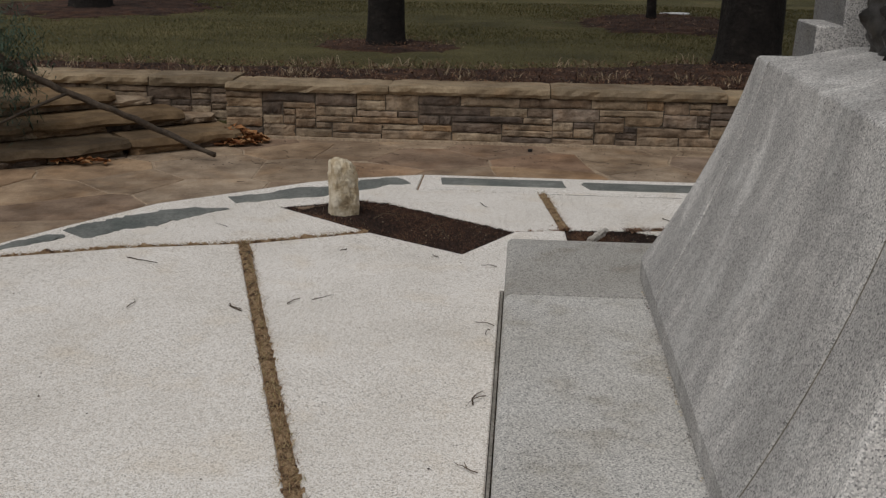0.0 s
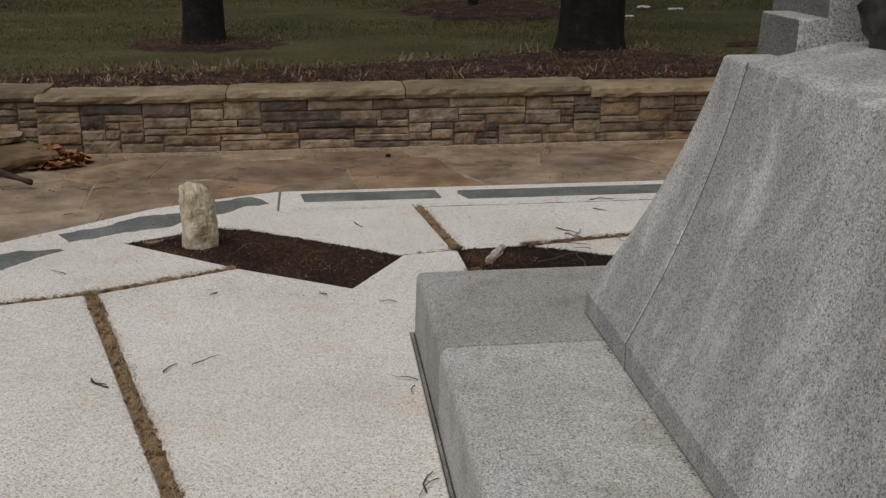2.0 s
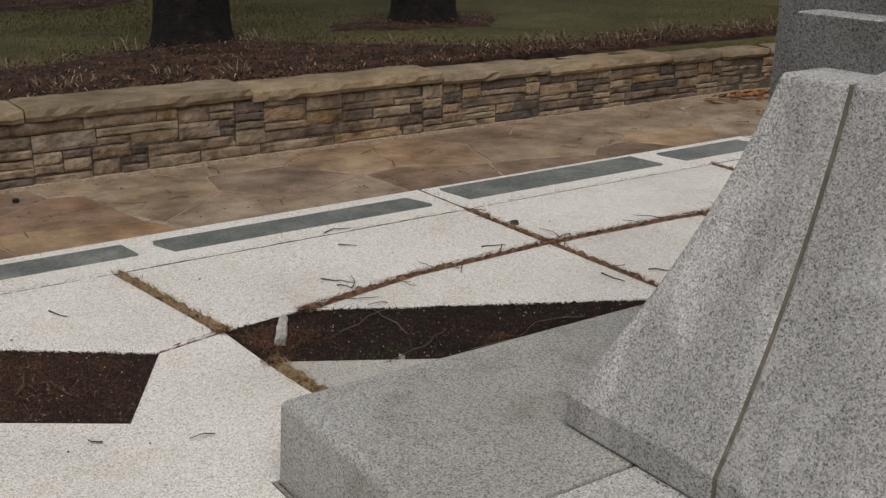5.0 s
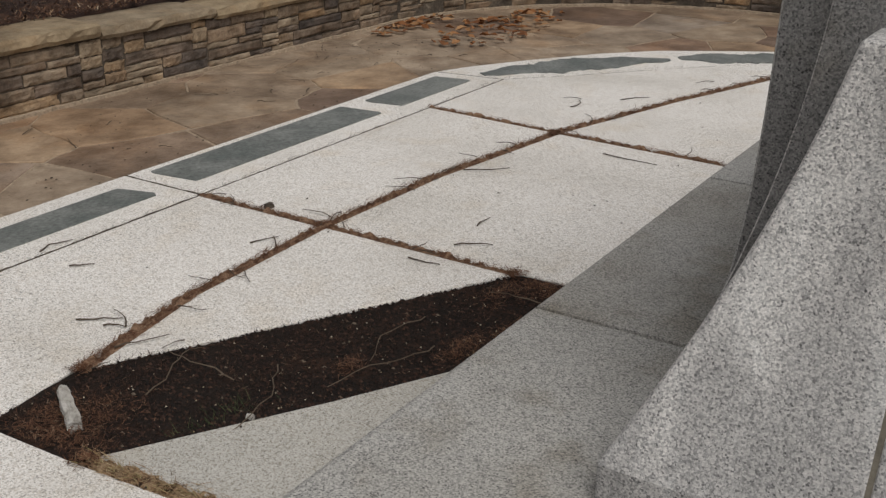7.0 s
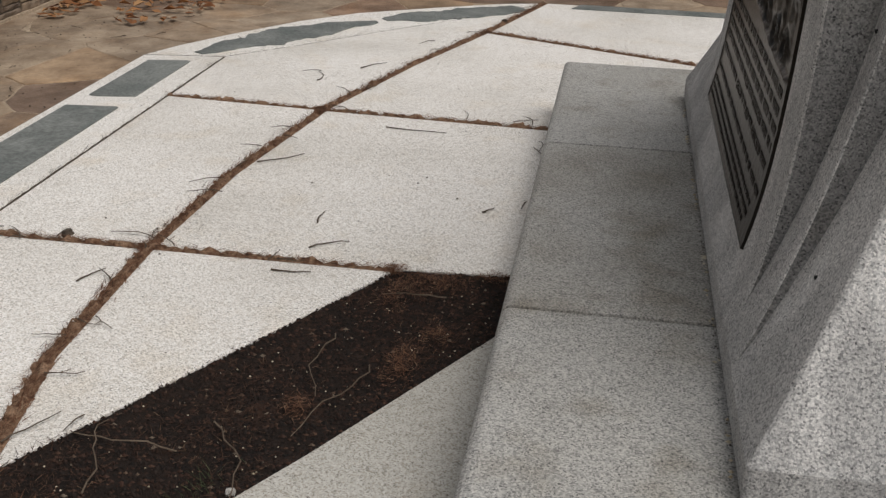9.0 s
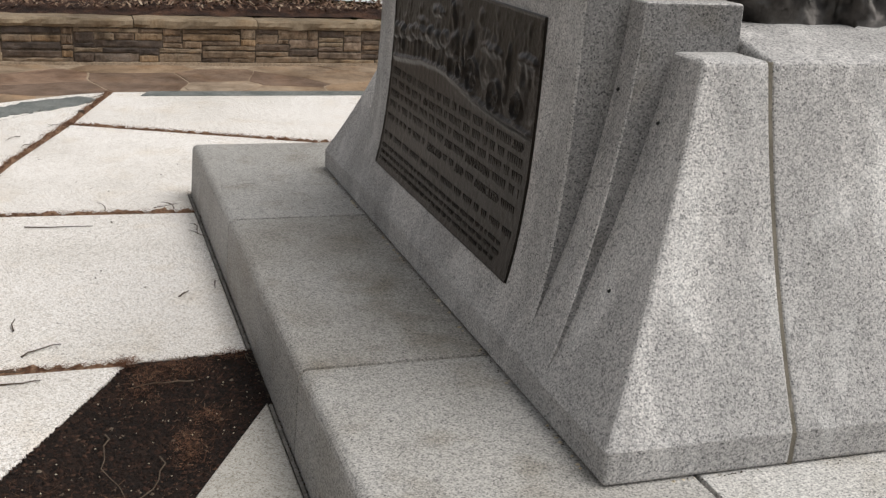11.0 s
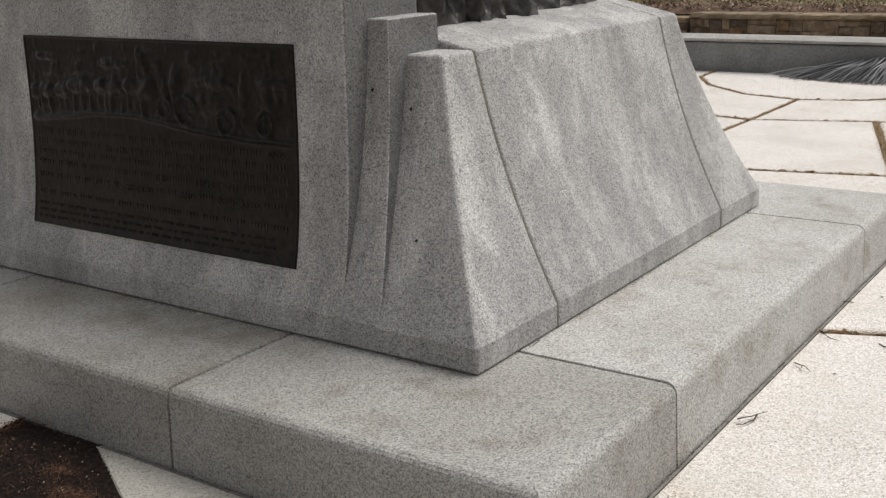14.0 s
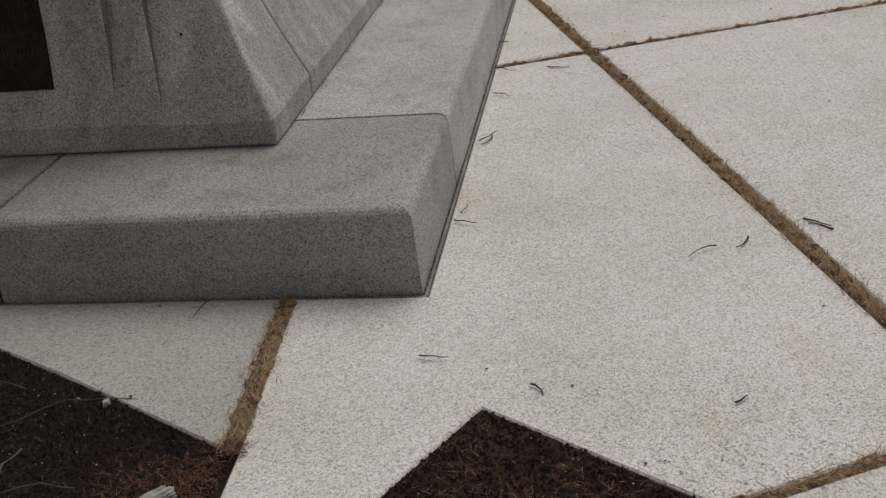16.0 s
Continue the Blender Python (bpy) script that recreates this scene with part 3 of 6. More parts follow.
def bed(poly, label, ground, litter, density):
    x0, x1 = min(p[0] for p in poly) - 0.06, max(p[0] for p in poly) + 0.06
    y0, y1 = min(p[1] for p in poly) - 0.06, max(p[1] for p in poly) + 0.06
    st = 0.03
    nx, ny = int((x1 - x0) / st), int((y1 - y0) / st)
    vs, fs = [], []
    for j in range(ny + 1):
        for i in range(nx + 1):
            x, y = x0 + i * st, y0 + j * st
            vs.append((x, y, -0.021 + bank(x, y, poly) + 0.006 * noise.noise((x * 4, y * 4, 3)) + 0.005 * noise.noise((x * 22, y * 22, 1))))
    for j in range(ny):
        for i in range(nx):
            x, y = x0 + (i + 0.5) * st, y0 + (j + 0.5) * st
            if any(inside(x + a, y + b, poly) for a in (-0.04, 0, 0.04) for b in (-0.04, 0, 0.04)):
                a = j * (nx + 1) + i
                fs.append((a, a + 1, a + nx + 2, a + nx + 1))
    bulk("soil", vs, fs, ground, label, "soil", smooth=True)
    vs, fs = [], []
    for _ in range(int((x1 - x0) * (y1 - y0) * density)):
        x, y = rng.uniform(x0, x1), rng.uniform(y0, y1)
        dens = noise.noise((x * 3.1, y * 3.1, 9)) + 0.25 * noise.noise((x * 11, y * 11, 2))
        if not inside(x, y, poly) or dens < rng.uniform(-0.2, 0.6):
            continue
        g, ln = rng.uniform(0, 6.3), rng.uniform(0.010, 0.034)
        tx, ty = math.cos(g) * ln, math.sin(g) * ln
        z = -0.018 + bank(x, y, poly) + 0.006 * noise.noise((x * 4, y * 4, 3)) + rng.uniform(0, 0.008)
        o = len(vs)
        vs += [(x - ty * 0.035, y + tx * 0.035, z), (x + ty * 0.035, y - tx * 0.035, z), (x + tx, y + ty, z + rng.uniform(-0.004, 0.014))]
        fs.append((o, o + 1, o + 2))
    bulk("needles", vs, fs, litter, "rust-brown needles strewn on the dark soil", "needles")
    vs, fs = [], []
    for _ in range(int((x1 - x0) * (y1 - y0) * 13000)):
        x, y = rng.uniform(x0, x1), rng.uniform(y0, y1)
        if inside(x, y, poly):
            o, r = len(vs), rng.uniform(0.0015, 0.0055)
            q = r * rng.uniform(0.4, 2.2)
            z = -0.020 + bank(x, y, poly) + 0.006 * noise.noise((x * 4, y * 4, 3)) + 0.005 * noise.noise((x * 22, y * 22, 1))
            vs += [(x - r, y - q * 0.4, z), (x + q * 0.3, y - q, z), (x + r, y + q * 0.3, z), (x - q * 0.2, y + q, z), (x, y, z + r * 1.3)]
            fs += [(o, o + 1, o + 4), (o + 1, o + 2, o + 4), (o + 2, o + 3, o + 4), (o + 3, o, o + 4)]
    bulk("soil_crumbs", vs, fs, HUMUS, "dark crumbs of soil and rotten bark", "soil")
    vs, fs = [], []
    for _ in range(int((x1 - x0) * (y1 - y0) * 130)):
        x, y = rng.uniform(x0, x1), rng.uniform(y0, y1)
        if inside(x, y, poly):
            o, r = len(vs), rng.uniform(0.0012, 0.0035)
            z = -0.011 + 0.008 * noise.noise((x * 4, y * 4, 3))
            vs += [(x - r, y, z), (x, y - r, z), (x + r, y, z), (x, y + r, z), (x, y, z + r)]
            fs += [(o, o + 1, o + 4), (o + 1, o + 2, o + 4), (o + 2, o + 3, o + 4), (o + 3, o, o + 4)]
    bulk("grit", vs, fs, LIMESTONE, "pale grit scattered on the soil", "grit")


bed(BED1, "dark reddish-brown mulch in the zigzag bed by the marker stone", REDSOIL, NEEDLE, 20000)
bed(BED2, "black soil in the arrow-shaped bed by the plinth", SOIL, DULL, 12000)
verts, faces = [], []
for cx, cy, rx, ry, n in ((1.86, 4.90, 0.08, 0.10, 550), (1.32, 4.91, 0.10, 0.04, 330), (1.50, 4.84, 0.07, 0.04, 170), (1.05, 5.12, 0.04, 0.03, 150), (0.36, 5.60, 0.12, 0.08, 650), (0.31, 5.48, 0.08, 0.12, 600), (0.46, 5.50, 0.10, 0.10, 350), (1.75, 5.00, 0.10, 0.05, 250), (1.93, 4.72, 0.03, 0.06, 250)):
    for _ in range(n):
        x, y = cx + rng.gauss(0, rx * 0.6), cy + rng.gauss(0, ry * 0.6)
        if inside(x, y, BED2):
            g, ln = rng.uniform(0, 6.3), rng.uniform(0.012, 0.032)
            c, t, o = math.cos(g), math.sin(g), len(verts)
            z = -0.008 + 0.02 * math.exp(-((x - cx) / rx) ** 2 - ((y - cy) / ry) ** 2) * rng.random()
            verts += [(x - t * 0.0009, y + c * 0.0009, z), (x + t * 0.0009, y - c * 0.0009, z), (x + c * ln, y + t * ln, z + rng.uniform(-0.008, 0.012))]
            faces.append((len(verts) - 3, len(verts) - 2, len(verts) - 1))
bulk("needle_tufts", verts, faces, NEEDLE, "matted rust-orange needle tufts on the black soil", "needles")

# ---- slate inlays ----
def inlay(poly, label):
    if area2(poly) < 0:
        poly = poly[::-1]
    ob = new("inlay", mesh_of(slab(poly, -0.02, 0.0045, 0.001), SLATE))
    tagged(ob, label, "inlay", "slate inlays of the border")


BAR = "grey-green slate bar let into the concrete border"
for x0, x1, y0, y1, c in ((-0.50, 0.29, 6.70, 6.88, 0.02), (0.39, 1.80, 6.665, 6.855, 0.05), (1.99, 3.40, 6.665, 6.915, 0.03), (3.55, 4.31, 6.665, 6.89, 0.04)):
    inlay([(x0 + c, y0), (x1 - c * 0.3, y0), (x1, y0 + c * 0.5), (x1 - c, y1), (x0 + c * 0.3, y1), (x0, y1 - c)], BAR)
inlay([(6.37, 4.72), (6.52, 4.66), (6.50, 2.2), (6.36, 2.2)], BAR)


def coast(line, widths, seed):
    """A wavering tongue of slate along a line."""
    left, right, k = [], [], 14
    pts = [Vector(p) for p in line]
    for s in range(len(pts) - 1):
        for i in range(k):
            f = i / k
            c = pts[s].lerp(pts[s + 1], f)
            d = (pts[s + 1] - pts[s]).normalized()
            w = widths[s] + (widths[s + 1] - widths[s]) * f
            w *= 1 + 0.40 * noise.noise((c.x * 5, c.y * 5, seed)) + 0.26 * noise.noise((c.x * 17, c.y * 17, seed)) + 0.16 * noise.noise((c.x * 45, c.y * 45, seed))
            sh = 0.05 * noise.noise((c.x * 4, c.y * 4, seed + 5))
            nrm = Vector((-d.y, d.x))
            left.append(tuple(c + nrm * (w + sh)))
            right.append(tuple(c - nrm * (w - sh)))
    return left + [tuple(pts[-1])] + right[::-1]


COAST = "grey-green slate with a ragged coastline outline in concrete"
inlay(coast([(-2.28, 5.30), (-2.12, 5.50), (-1.95, 5.72), (-1.80, 5.84), (-1.62, 5.91)], [0.10, 0.14, 0.12, 0.085, 0.015], 1), COAST)
inlay(coast([(-2.56, 4.96), (-2.46, 5.10), (-2.36, 5.22), (-2.30, 5.26)], [0.02, 0.05, 0.055, 0.02], 6), COAST)
inlay(coast([(-1.66, 6.12), (-1.42, 6.26), (-1.12, 6.44), (-0.90, 6.66), (-0.72, 6.78)], [0.09, 0.10, 0.11, 0.105, 0.085], 2), COAST)
inlay(coast([(4.50, 6.70), (4.80, 6.52), (5.06, 6.34), (5.32, 6.14), (5.60, 5.92)], [0.04, 0.12, 0.17, 0.12, 0.03], 3), COAST)
inlay(coast([(5.64, 5.86), (5.86, 5.64), (6.02, 5.36), (6.30, 5.05)], [0.04, 0.14, 0.16, 0.10], 4), COAST)

# ---- flagstone walk ----
SLABLINE = [P[a] for a in "n2 n1 n0 w0 w1 w2 w3 w4 w5 w6 t2 E4 e6 e5 e4 e3 e2 e1 e0".split()]
outer = rounded(WALL_W - 0.1, WALL_S - 0.1, WALL_E + 0.1, WALL_N + 0.1, 2.3, 12)
inner = rounded(-2.5, -4.9, 6.36, 6.80, 2.1, 12)
k = len(outer)
bulk("paving_bed", [(x, y, -0.0165) for x, y in inner + outer], [(i, k + i, k + (i + 1) % k, (i + 1) % k) for i in range(k)], SAND, "sandy mortar bed showing between the flagstones", "paving bed", "structure")
walkway = thing("walkway", CX, 7.5, 0, "tan and rust flagstone walk between concrete floor and stone wall", "walkway", kind="structure")


def flagstones():
    r = random.Random(21)
    seeds = []
    for i in range(-2, 24):
        for j in range(-2, 28):
            seeds.append((-4.4 + 0.60 * i + r.uniform(-0.26, 0.26) + 0.3 * (j % 2), -6.9 + 0.58 * j + r.uniform(-0.24, 0.24)))
    for sx, sy in seeds:
        if not (-4.1 < sx < 8.0 and -6.4 < sy < 8.6) or inside(sx, sy, [(CX + (x - CX) * 0.93, CY + (y - CY) * 0.93) for x, y in SLABLINE]):
            continue
        if not inside(sx, sy, [(CX + (x - CX) * 1.06, CY + (y - CY) * 1.06) for x, y in outer]):
            continue
        if sy < -4.6 or (sy < 0 and -2.3 < sx < 6):
            continue
        poly = [(sx - 0.7, sy - 0.7), (sx + 0.7, sy - 0.7), (sx + 0.7, sy + 0.7), (sx - 0.7, sy + 0.7)]
        for ox, oy in seeds:
            d2 = (ox - sx) ** 2 + (oy - sy) ** 2
            if 0 < d2 < 3.2:
                mx, my, nx, ny = (ox + sx) / 2, (oy + sy) / 2, ox - sx, oy - sy
                out = []
                for a, b in zip(poly, poly[1:] + poly[:1]):
                    da, db = (a[0] - mx) * nx + (a[1] - my) * ny, (b[0] - mx) * nx + (b[1] - my) * ny
                    if da <= 0:
                        out.append(a)
                    if (da < 0) != (db < 0):
                        f = da / (da - db)
                        out.append((a[0] + (b[0] - a[0]) * f, a[1] + (b[1] - a[1]) * f))
                poly = out
        rag = []
        for a, b in zip(poly, poly[1:] + poly[:1]):
            if (a[0] - b[0]) ** 2 + (a[1] - b[1]) ** 2 > 0.01:
                for f in (0, 0.33, 0.66):
                    x, y = a[0] + (b[0] - a[0]) * f, a[1] + (b[1] - a[1]) * f
                    rag.append((x + 0.018 * noise.noise((x * 9, y * 9, 0)), y + 0.018 * noise.noise((x * 9, y * 9, 7))))
        rag = [(sx + (x - sx) * 0.983, sy + (y - sy) * 0.983) for x, y in rag]
        if len(rag) > 4:
            part("flagstone", slab([(x - sx, y - sy) for x, y in rag], -0.05, 0, 0.004), FLAG, walkway).location = (sx, sy, -0.012 + r.uniform(-0.003, 0.003))


flagstones()
dr = bmesh.new()
bmesh.ops.create_cone(dr, cap_ends=True, segments=16, radius1=0.017, radius2=0.017, depth=0.02)
ob = new("drain_hole", mesh_of(dr, RUBBER))
ob.location = (0.07, 7.90, -0.006)
tagged(ob, "small round black drain hole in the flagstones", "drain")

# ---- stone walls ----
WALLMORTAR = plain("wall_mortar", [(0.3, (0.05, 0.04, 0.031)), (0.6, (0.16, 0.13, 0.10)), (0.75, (0.34, 0.28, 0.21))], 7, 0.95, 0.01, 60)
LENGTHS, HEIGHTS = (0.15, 0.23, 0.32, 0.41, 0.52), (0.046, 0.066, 0.088, 0.142)


def ledge_mesh(length, height, seed):
    """A split-faced stone: rough towards -y, flat elsewhere."""
    bm = bmesh.new()
    nx, nz = 9, 5
    front = []
    for k in range(nz + 1):
        row = []
        for i in range(nx + 1):
            u, w = i / nx, k / nz
            edge = min(u * length, (1 - u) * length, w * height, (1 - w) * height)
            y = 0.007 * max(0, 1 - edge / 0.008) + 0.009 * noise.noise((u * length * 10, w * height * 14, seed * 3.7)) + 0.007 * noise.noise((u * length * 40, w * height * 34, seed))
            jx = 0.008 * noise.noise((w * 5, seed, 2)) if i in (0, nx) else 0
            jz = 0.007 * noise.noise((u * 6, seed, 5)) if k in (0, nz) else 0
            row.append(bm.verts.new((u * length + jx, y, w * height + jz)))
        front.append(row)
    for k in range(nz):
        for i in range(nx):
            bm.faces.new((front[k][i], front[k][i + 1], front[k + 1][i + 1], front[k + 1][i]))
    rim = front[0] + [front[k][nx] for k in range(1, nz + 1)] + front[nz][-2::-1] + [front[k][0] for k in range(nz - 1, 0, -1)]
    back = [bm.verts.new((v.co.x, 0.11, v.co.z)) for v in rim]
    for i in range(len(rim)):
        j = (i + 1) % len(rim)
        bm.faces.new((rim[j], rim[i], back[i], back[j]))
    bm.faces.new(back)
    return mesh_of(bm, LEDGE)


STONES = {(i, k, s): ledge_mesh(LENGTHS[i], HEIGHTS[k], 10 * i + 3 * k + 7 * s) for i in range(5) for k in range(4) for s in range(2)}


def cap_mesh(length, depth, thick, seed, front=0.03):
    """A capstone with a hand-dressed front edge."""
    bm = bmesh.new()
    nx = max(5, int(length / 0.06))
    prof = [(0.012, 0), (-0.002, 0.35), (0.006, 0.8), (0.022, 1.0), (depth * 0.5, 1.0), (depth, 1.0), (depth, 0)]
    rings = []
    for i in range(nx + 1):
        x = length * i / nx
        e = 0.012 if i in (0, nx) else 0
        ring = []
        for j, (y, w) in enumerate(prof):
            a = 0.018 if j < 4 else 0.004
            ring.append((x, y + e * (j < 4) + a * noise.noise((x * 9, w * 3, seed)) + a * 0.5 * noise.noise((x * 30, w * 9, seed)), w * thick + (0.006 * noise.noise((x * 7, y * 9, seed + 3)) if w > 0.5 else 0.006 * noise.noise((x * 11, y, seed))) - e * 0.5 * (w > 0.9)))
        rings.append(ring)
    ring_loft(bm, rings)
    return mesh_of(bm, CAPSTONE)


def straight(x0, y0, x1, y1):
    length = math.hypot(x1 - x0, y1 - y0)
    return length, lambda s: (x0 + (x1 - x0) * s / length, y0 + (y1 - y0) * s / length, math.atan2(y1 - y0, x1 - x0))


def bent(cx, cy, r, a0, a1):
    length = abs(radians(a1 - a0)) * r
    def at(s):
        a = radians(a0 + (a1 - a0) * s / length)
        return cx + r * math.cos(a), cy + r * math.sin(a), a - math.pi / 2
    return length, at


def lay_stones(wall, length, at, cap_z, r):
    """Random-coursed masonry: stones of mixed length and height that break joint."""
    cols, rows = max(3, int(length / 0.031)), 14
    dx = length / cols
    free = [[True] * cols for _ in range(rows)]
    for k in range(rows):
        for i in range(cols):
            if not free[k][i]:
                continue
            room = 0
            while i + room < cols and free[k][i + room] and room < 22:
                room += 1
            h = r.choice((2, 2, 2, 3, 3, 3, 3, 4))
            if rows - k - h < 2:
                h = rows - k if rows - k <= 5 else rows - k - 3
            w = min(room, r.choice((5, 7, 9, 10, 12, 14, 16, 20)) if h < 4 else r.choice((5, 6, 8, 11)))
            if room - w < 3:
                w = room if room < 16 else w - 3
            while w > 1 and any(not free[k + a][i + b] for a in range(h) for b in range(w)):
                h -= 1
            for a in range(h):
                for b in range(w):
                    free[k + a][i + b] = False
            px, py, pa = at(dx * (i + w / 2))
            dz = (cap_z(px, py) - 0.006) / rows
            wide, tall = w * dx - r.uniform(0.004, 0.012), h * dz - r.uniform(0.004, 0.010)
            li = min(range(5), key=lambda q: abs(LENGTHS[q] - wide))
            ki = min(range(4), key=lambda q: abs(HEIGHTS[q] - tall))
            px, py, pa = at(dx * i)
            q = r.uniform(-0.006, 0.006)
            ob = part("stone", STONES[(li, ki, r.randrange(2))], LEDGE, wall)
            ob.matrix_basis = pose(px - math.sin(pa) * q, py + math.cos(pa) * q, 0.004 + k * dz + r.uniform(0, 0.004), 0, r.uniform(-0.8, 0.8), math.degrees(pa)) @ Matrix.Diagonal((wide / LENGTHS[li], 1, tall / HEIGHTS[ki], 1))


def stone_wall(name, paths, cap_z, label, seed, thick=0.068, cap_over=0.03):
    r = random.Random(seed)
    x, y, a = paths[0][1](0)
    wall = thing(name, x, y, 0, label, "wall", kind="structure")
    for length, at in paths:
        # mortar core
        k = max(2, int(length / 0.25))
        bm = bmesh.new()
        rings = []
        for i in range(k + 1):
            s = length * i / k
            x, y, a = at(s)
            nx, ny = -math.sin(a), math.cos(a)
            h = cap_z(x, y) - 0.002
            rings.append([(x + nx * d, y + ny * d, z) for d, z in ((0.013, -0.1), (0.013, h), (0.32, h), (0.32, -0.1))])
        ring_loft(bm, rings)
        part("core", bm, WALLMORTAR, wall, "brown recessed mortar")
        bm = bmesh.new()
        rings = []
        for i in range(8 * k + 1):
            x, y, a = at(length * i / (8 * k))
            nx, ny = -math.sin(a), math.cos(a)
            w = -0.022 + 0.016 * noise.noise((x * 7, y * 7, 1))
            rings.append([(x + nx * d, y + ny * d, z) for d, z in ((w, -0.05), (w + 0.006, 0.006 + 0.006 * noise.noise((x * 9, y * 9, 4))), (0.05, 0.012), (0.05, -0.05))])
        ring_loft(bm, rings)
        part("mortar_fillet", bm, SAND, wall, "pale mortar fillet at the foot")
        lay_stones(wall, length, at, cap_z, r)
        s = 0.0
        while s < length - 0.05:
            ln = min(r.uniform(0.7, 1.35), length - s)
            if length - s - ln < 0.3:
                ln = length - s
            if len(paths) > 1 and length < 4:
                ln = min(ln, 0.5)
            px, py, pa = at(s + ln / 2)
            c = part("capstone", cap_mesh(ln - 0.007, 0.36, thick + r.uniform(-0.006, 0.006), r.uniform(0, 50)), CAPSTONE, wall)
            c.matrix_basis = pose(px, py, cap_z(px, py), 0, 0, math.degrees(pa)) @ Matrix.Translation((-ln / 2, -cap_over, 0))
            s += ln
    return wall


def north_cap(x, y):
    return 0.345 - 0.0175 * min(4.6, max(0, x - 1.0))


stone_wall("wall_north", [straight(-2.22, WALL_N, 5.45, WALL_N), bent(5.45, 5.82, 2.3, 90, 45)], north_cap, "low tan ledgestone retaining wall with thick capstones", 3)
stone_wall("wall_east", [bent(5.45, 5.82, 2.3, 45, 0), straight(WALL_E, 5.82, WALL_E, -3.9)], lambda x, y: 0.285, "low tan ledgestone retaining wall beside the flagstones", 5)
stone_wall("wall_south", [straight(7.4, -6.25, 4.15, -6.25), ], lambda x, y: 0.42, "lower end of the brown ledgestone wall", 8)
stone_wall("wall_south_2", [straight(4.13, -6.30, -1.6, -6.30)], lambda x, y: 0.47, "brown ledgestone wall behind the grey ring wall", 11)
stone_wall("wall_north_2", [straight(-6.2, 8.30, -2.18, 8.24)], lambda x, y: 0.352, "dark mossy ledgestone wall above the stone steps", 14, 0.07)


# ---- stone steps in the corner ----
def rough_slab(length, depth, height, seed):
    """A heavy natural slab: uneven front, sagging top."""
    bm = bmesh.new()
    nx, ny = max(6, int(length / 0.07)), 5
    rings = []
    for i in range(nx + 1):
        x = length * i / nx
        ring = []
        for j, (y, z) in enumerate([(0.03, 0), (0.0, 0.3), (0.015, 0.72), (0.05, 1.0), (depth * 0.5, 1.0), (depth, 1.0), (depth, 0)]):
            a = 0.034 if j < 4 else 0.008
            end = 0.04 * (1 if i in (0, nx) else 0) * (j < 4)
            ring.append((x + 0.03 * noise.noise((y * 4, z * 3, seed)) * (i in (0, nx)), y + end + a * noise.noise((x * 3.5, z * 2, seed)) + a * 0.35 * noise.noise((x * 15, z * 6, seed)), height * z + 0.012 * noise.noise((x * 5, y * 6, seed + 2)) * (z > 0)))
        rings.append(ring)
    ring_loft(bm, rings)
    return mesh_of(bm, STEPSTONE)


U = math.degrees(math.atan2(0.65, 0.76))
for k, cuts in ((0, (-1.7, -0.55, 0.35, 1.2)), (1, (-1.5, -0.2, 0.92)), (2, (-1.4, -0.1, 0.55))):
    for s0, s1 in zip(cuts, cuts[1:]):
        bx, by = -2.92 - 0.65 * 0.37 * k, 7.08 + 0.76 * 0.37 * k
        at = pose(bx + 0.76 * s0, by + 0.65 * s0, -0.02 + 0.112 * k, 0, 0, U)
        step = thing("stone_step", bx + 0.76 * s0, by + 0.65 * s0, -0.02 + 0.112 * k, "rough brown natural stone slab laid as a corner step", "step", "corner steps")
        tread = part("tread", rough_slab(s1 - s0 - 0.012, 0.62, 0.064, 4 * k + s0), STEPSTONE, step)
        tread.matrix_basis = at @ Matrix.Translation((0, 0, 0.05))
        t = 0.0
        while t < s1 - s0 - 0.1:
            q = rng.choice((2, 3, 4))
            riser = part("riser_stone", STONES[(q, 1, rng.randrange(2))], LEDGE, step, "dark recessed riser stone")
            riser.matrix_basis = at @ Matrix.Translation((t, 0.05 + rng.uniform(-0.01, 0.02), 0)) @ Matrix.Diagonal((1, 4, 0.95, 1))
            t += LENGTHS[q] + 0.01


# ---- monument ----
def flare(u):
    u = min(max(u, 0), 1)
    return 1.4 * u - 0.4 * u * u


X0, X1, Y0, Y1 = 0.475, 2 * CX - 0.475, 1.69, 4.10
BAND, SHOULDER = 0.338, 1.147


def wx(z):
    return X0 + 0.305 * flare((z - BAND) / (SHOULDER - BAND))


def ny(z):
    return Y1 - 0.305 * flare((z - BAND) / (SHOULDER - BAND))


def py(z):
    u = min(max((z - BAND) / 0.912, 0), 1)
    return Y1 - 0.222 * (1.74 * u - 0.74 * u * u) + 0.002


def my(z):
    u = max((z - BAND) / 1.02, 0)
    return Y1 - 0.105 * (1 - math.exp(-4.1 * u)) + 0.004


def px(z):
    u = min(1, max(0, (z - 0.40) / 0.85))
    return 0.846 + 0.074 * (1.6 * u - 0.6 * u * u)


def levels(z0, z1, k):
    return [z0 + (z1 - z0) * i / k for i in range(k + 1)]


def soften_top(bm, width, top):
    """Rounds the upper rim and the upright corners."""
    bmesh.ops.recalc_face_normals(bm, faces=bm.faces)
    es = [e for e in bm.edges if len(e.link_faces) == 2 and e.calc_face_angle(0) > radians(42)]
    bmesh.ops.bevel(bm, geom=es, offset=width, segments=3, profile=0.5, affect="EDGES", clamp_overlap=True)


def shade_flanks(ob):
    """Narrow returns take darker rough granite, their shade put into its colour."""
    ob.data.materials.append(SHADEDGRANITE)
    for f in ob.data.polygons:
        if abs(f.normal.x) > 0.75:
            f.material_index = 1


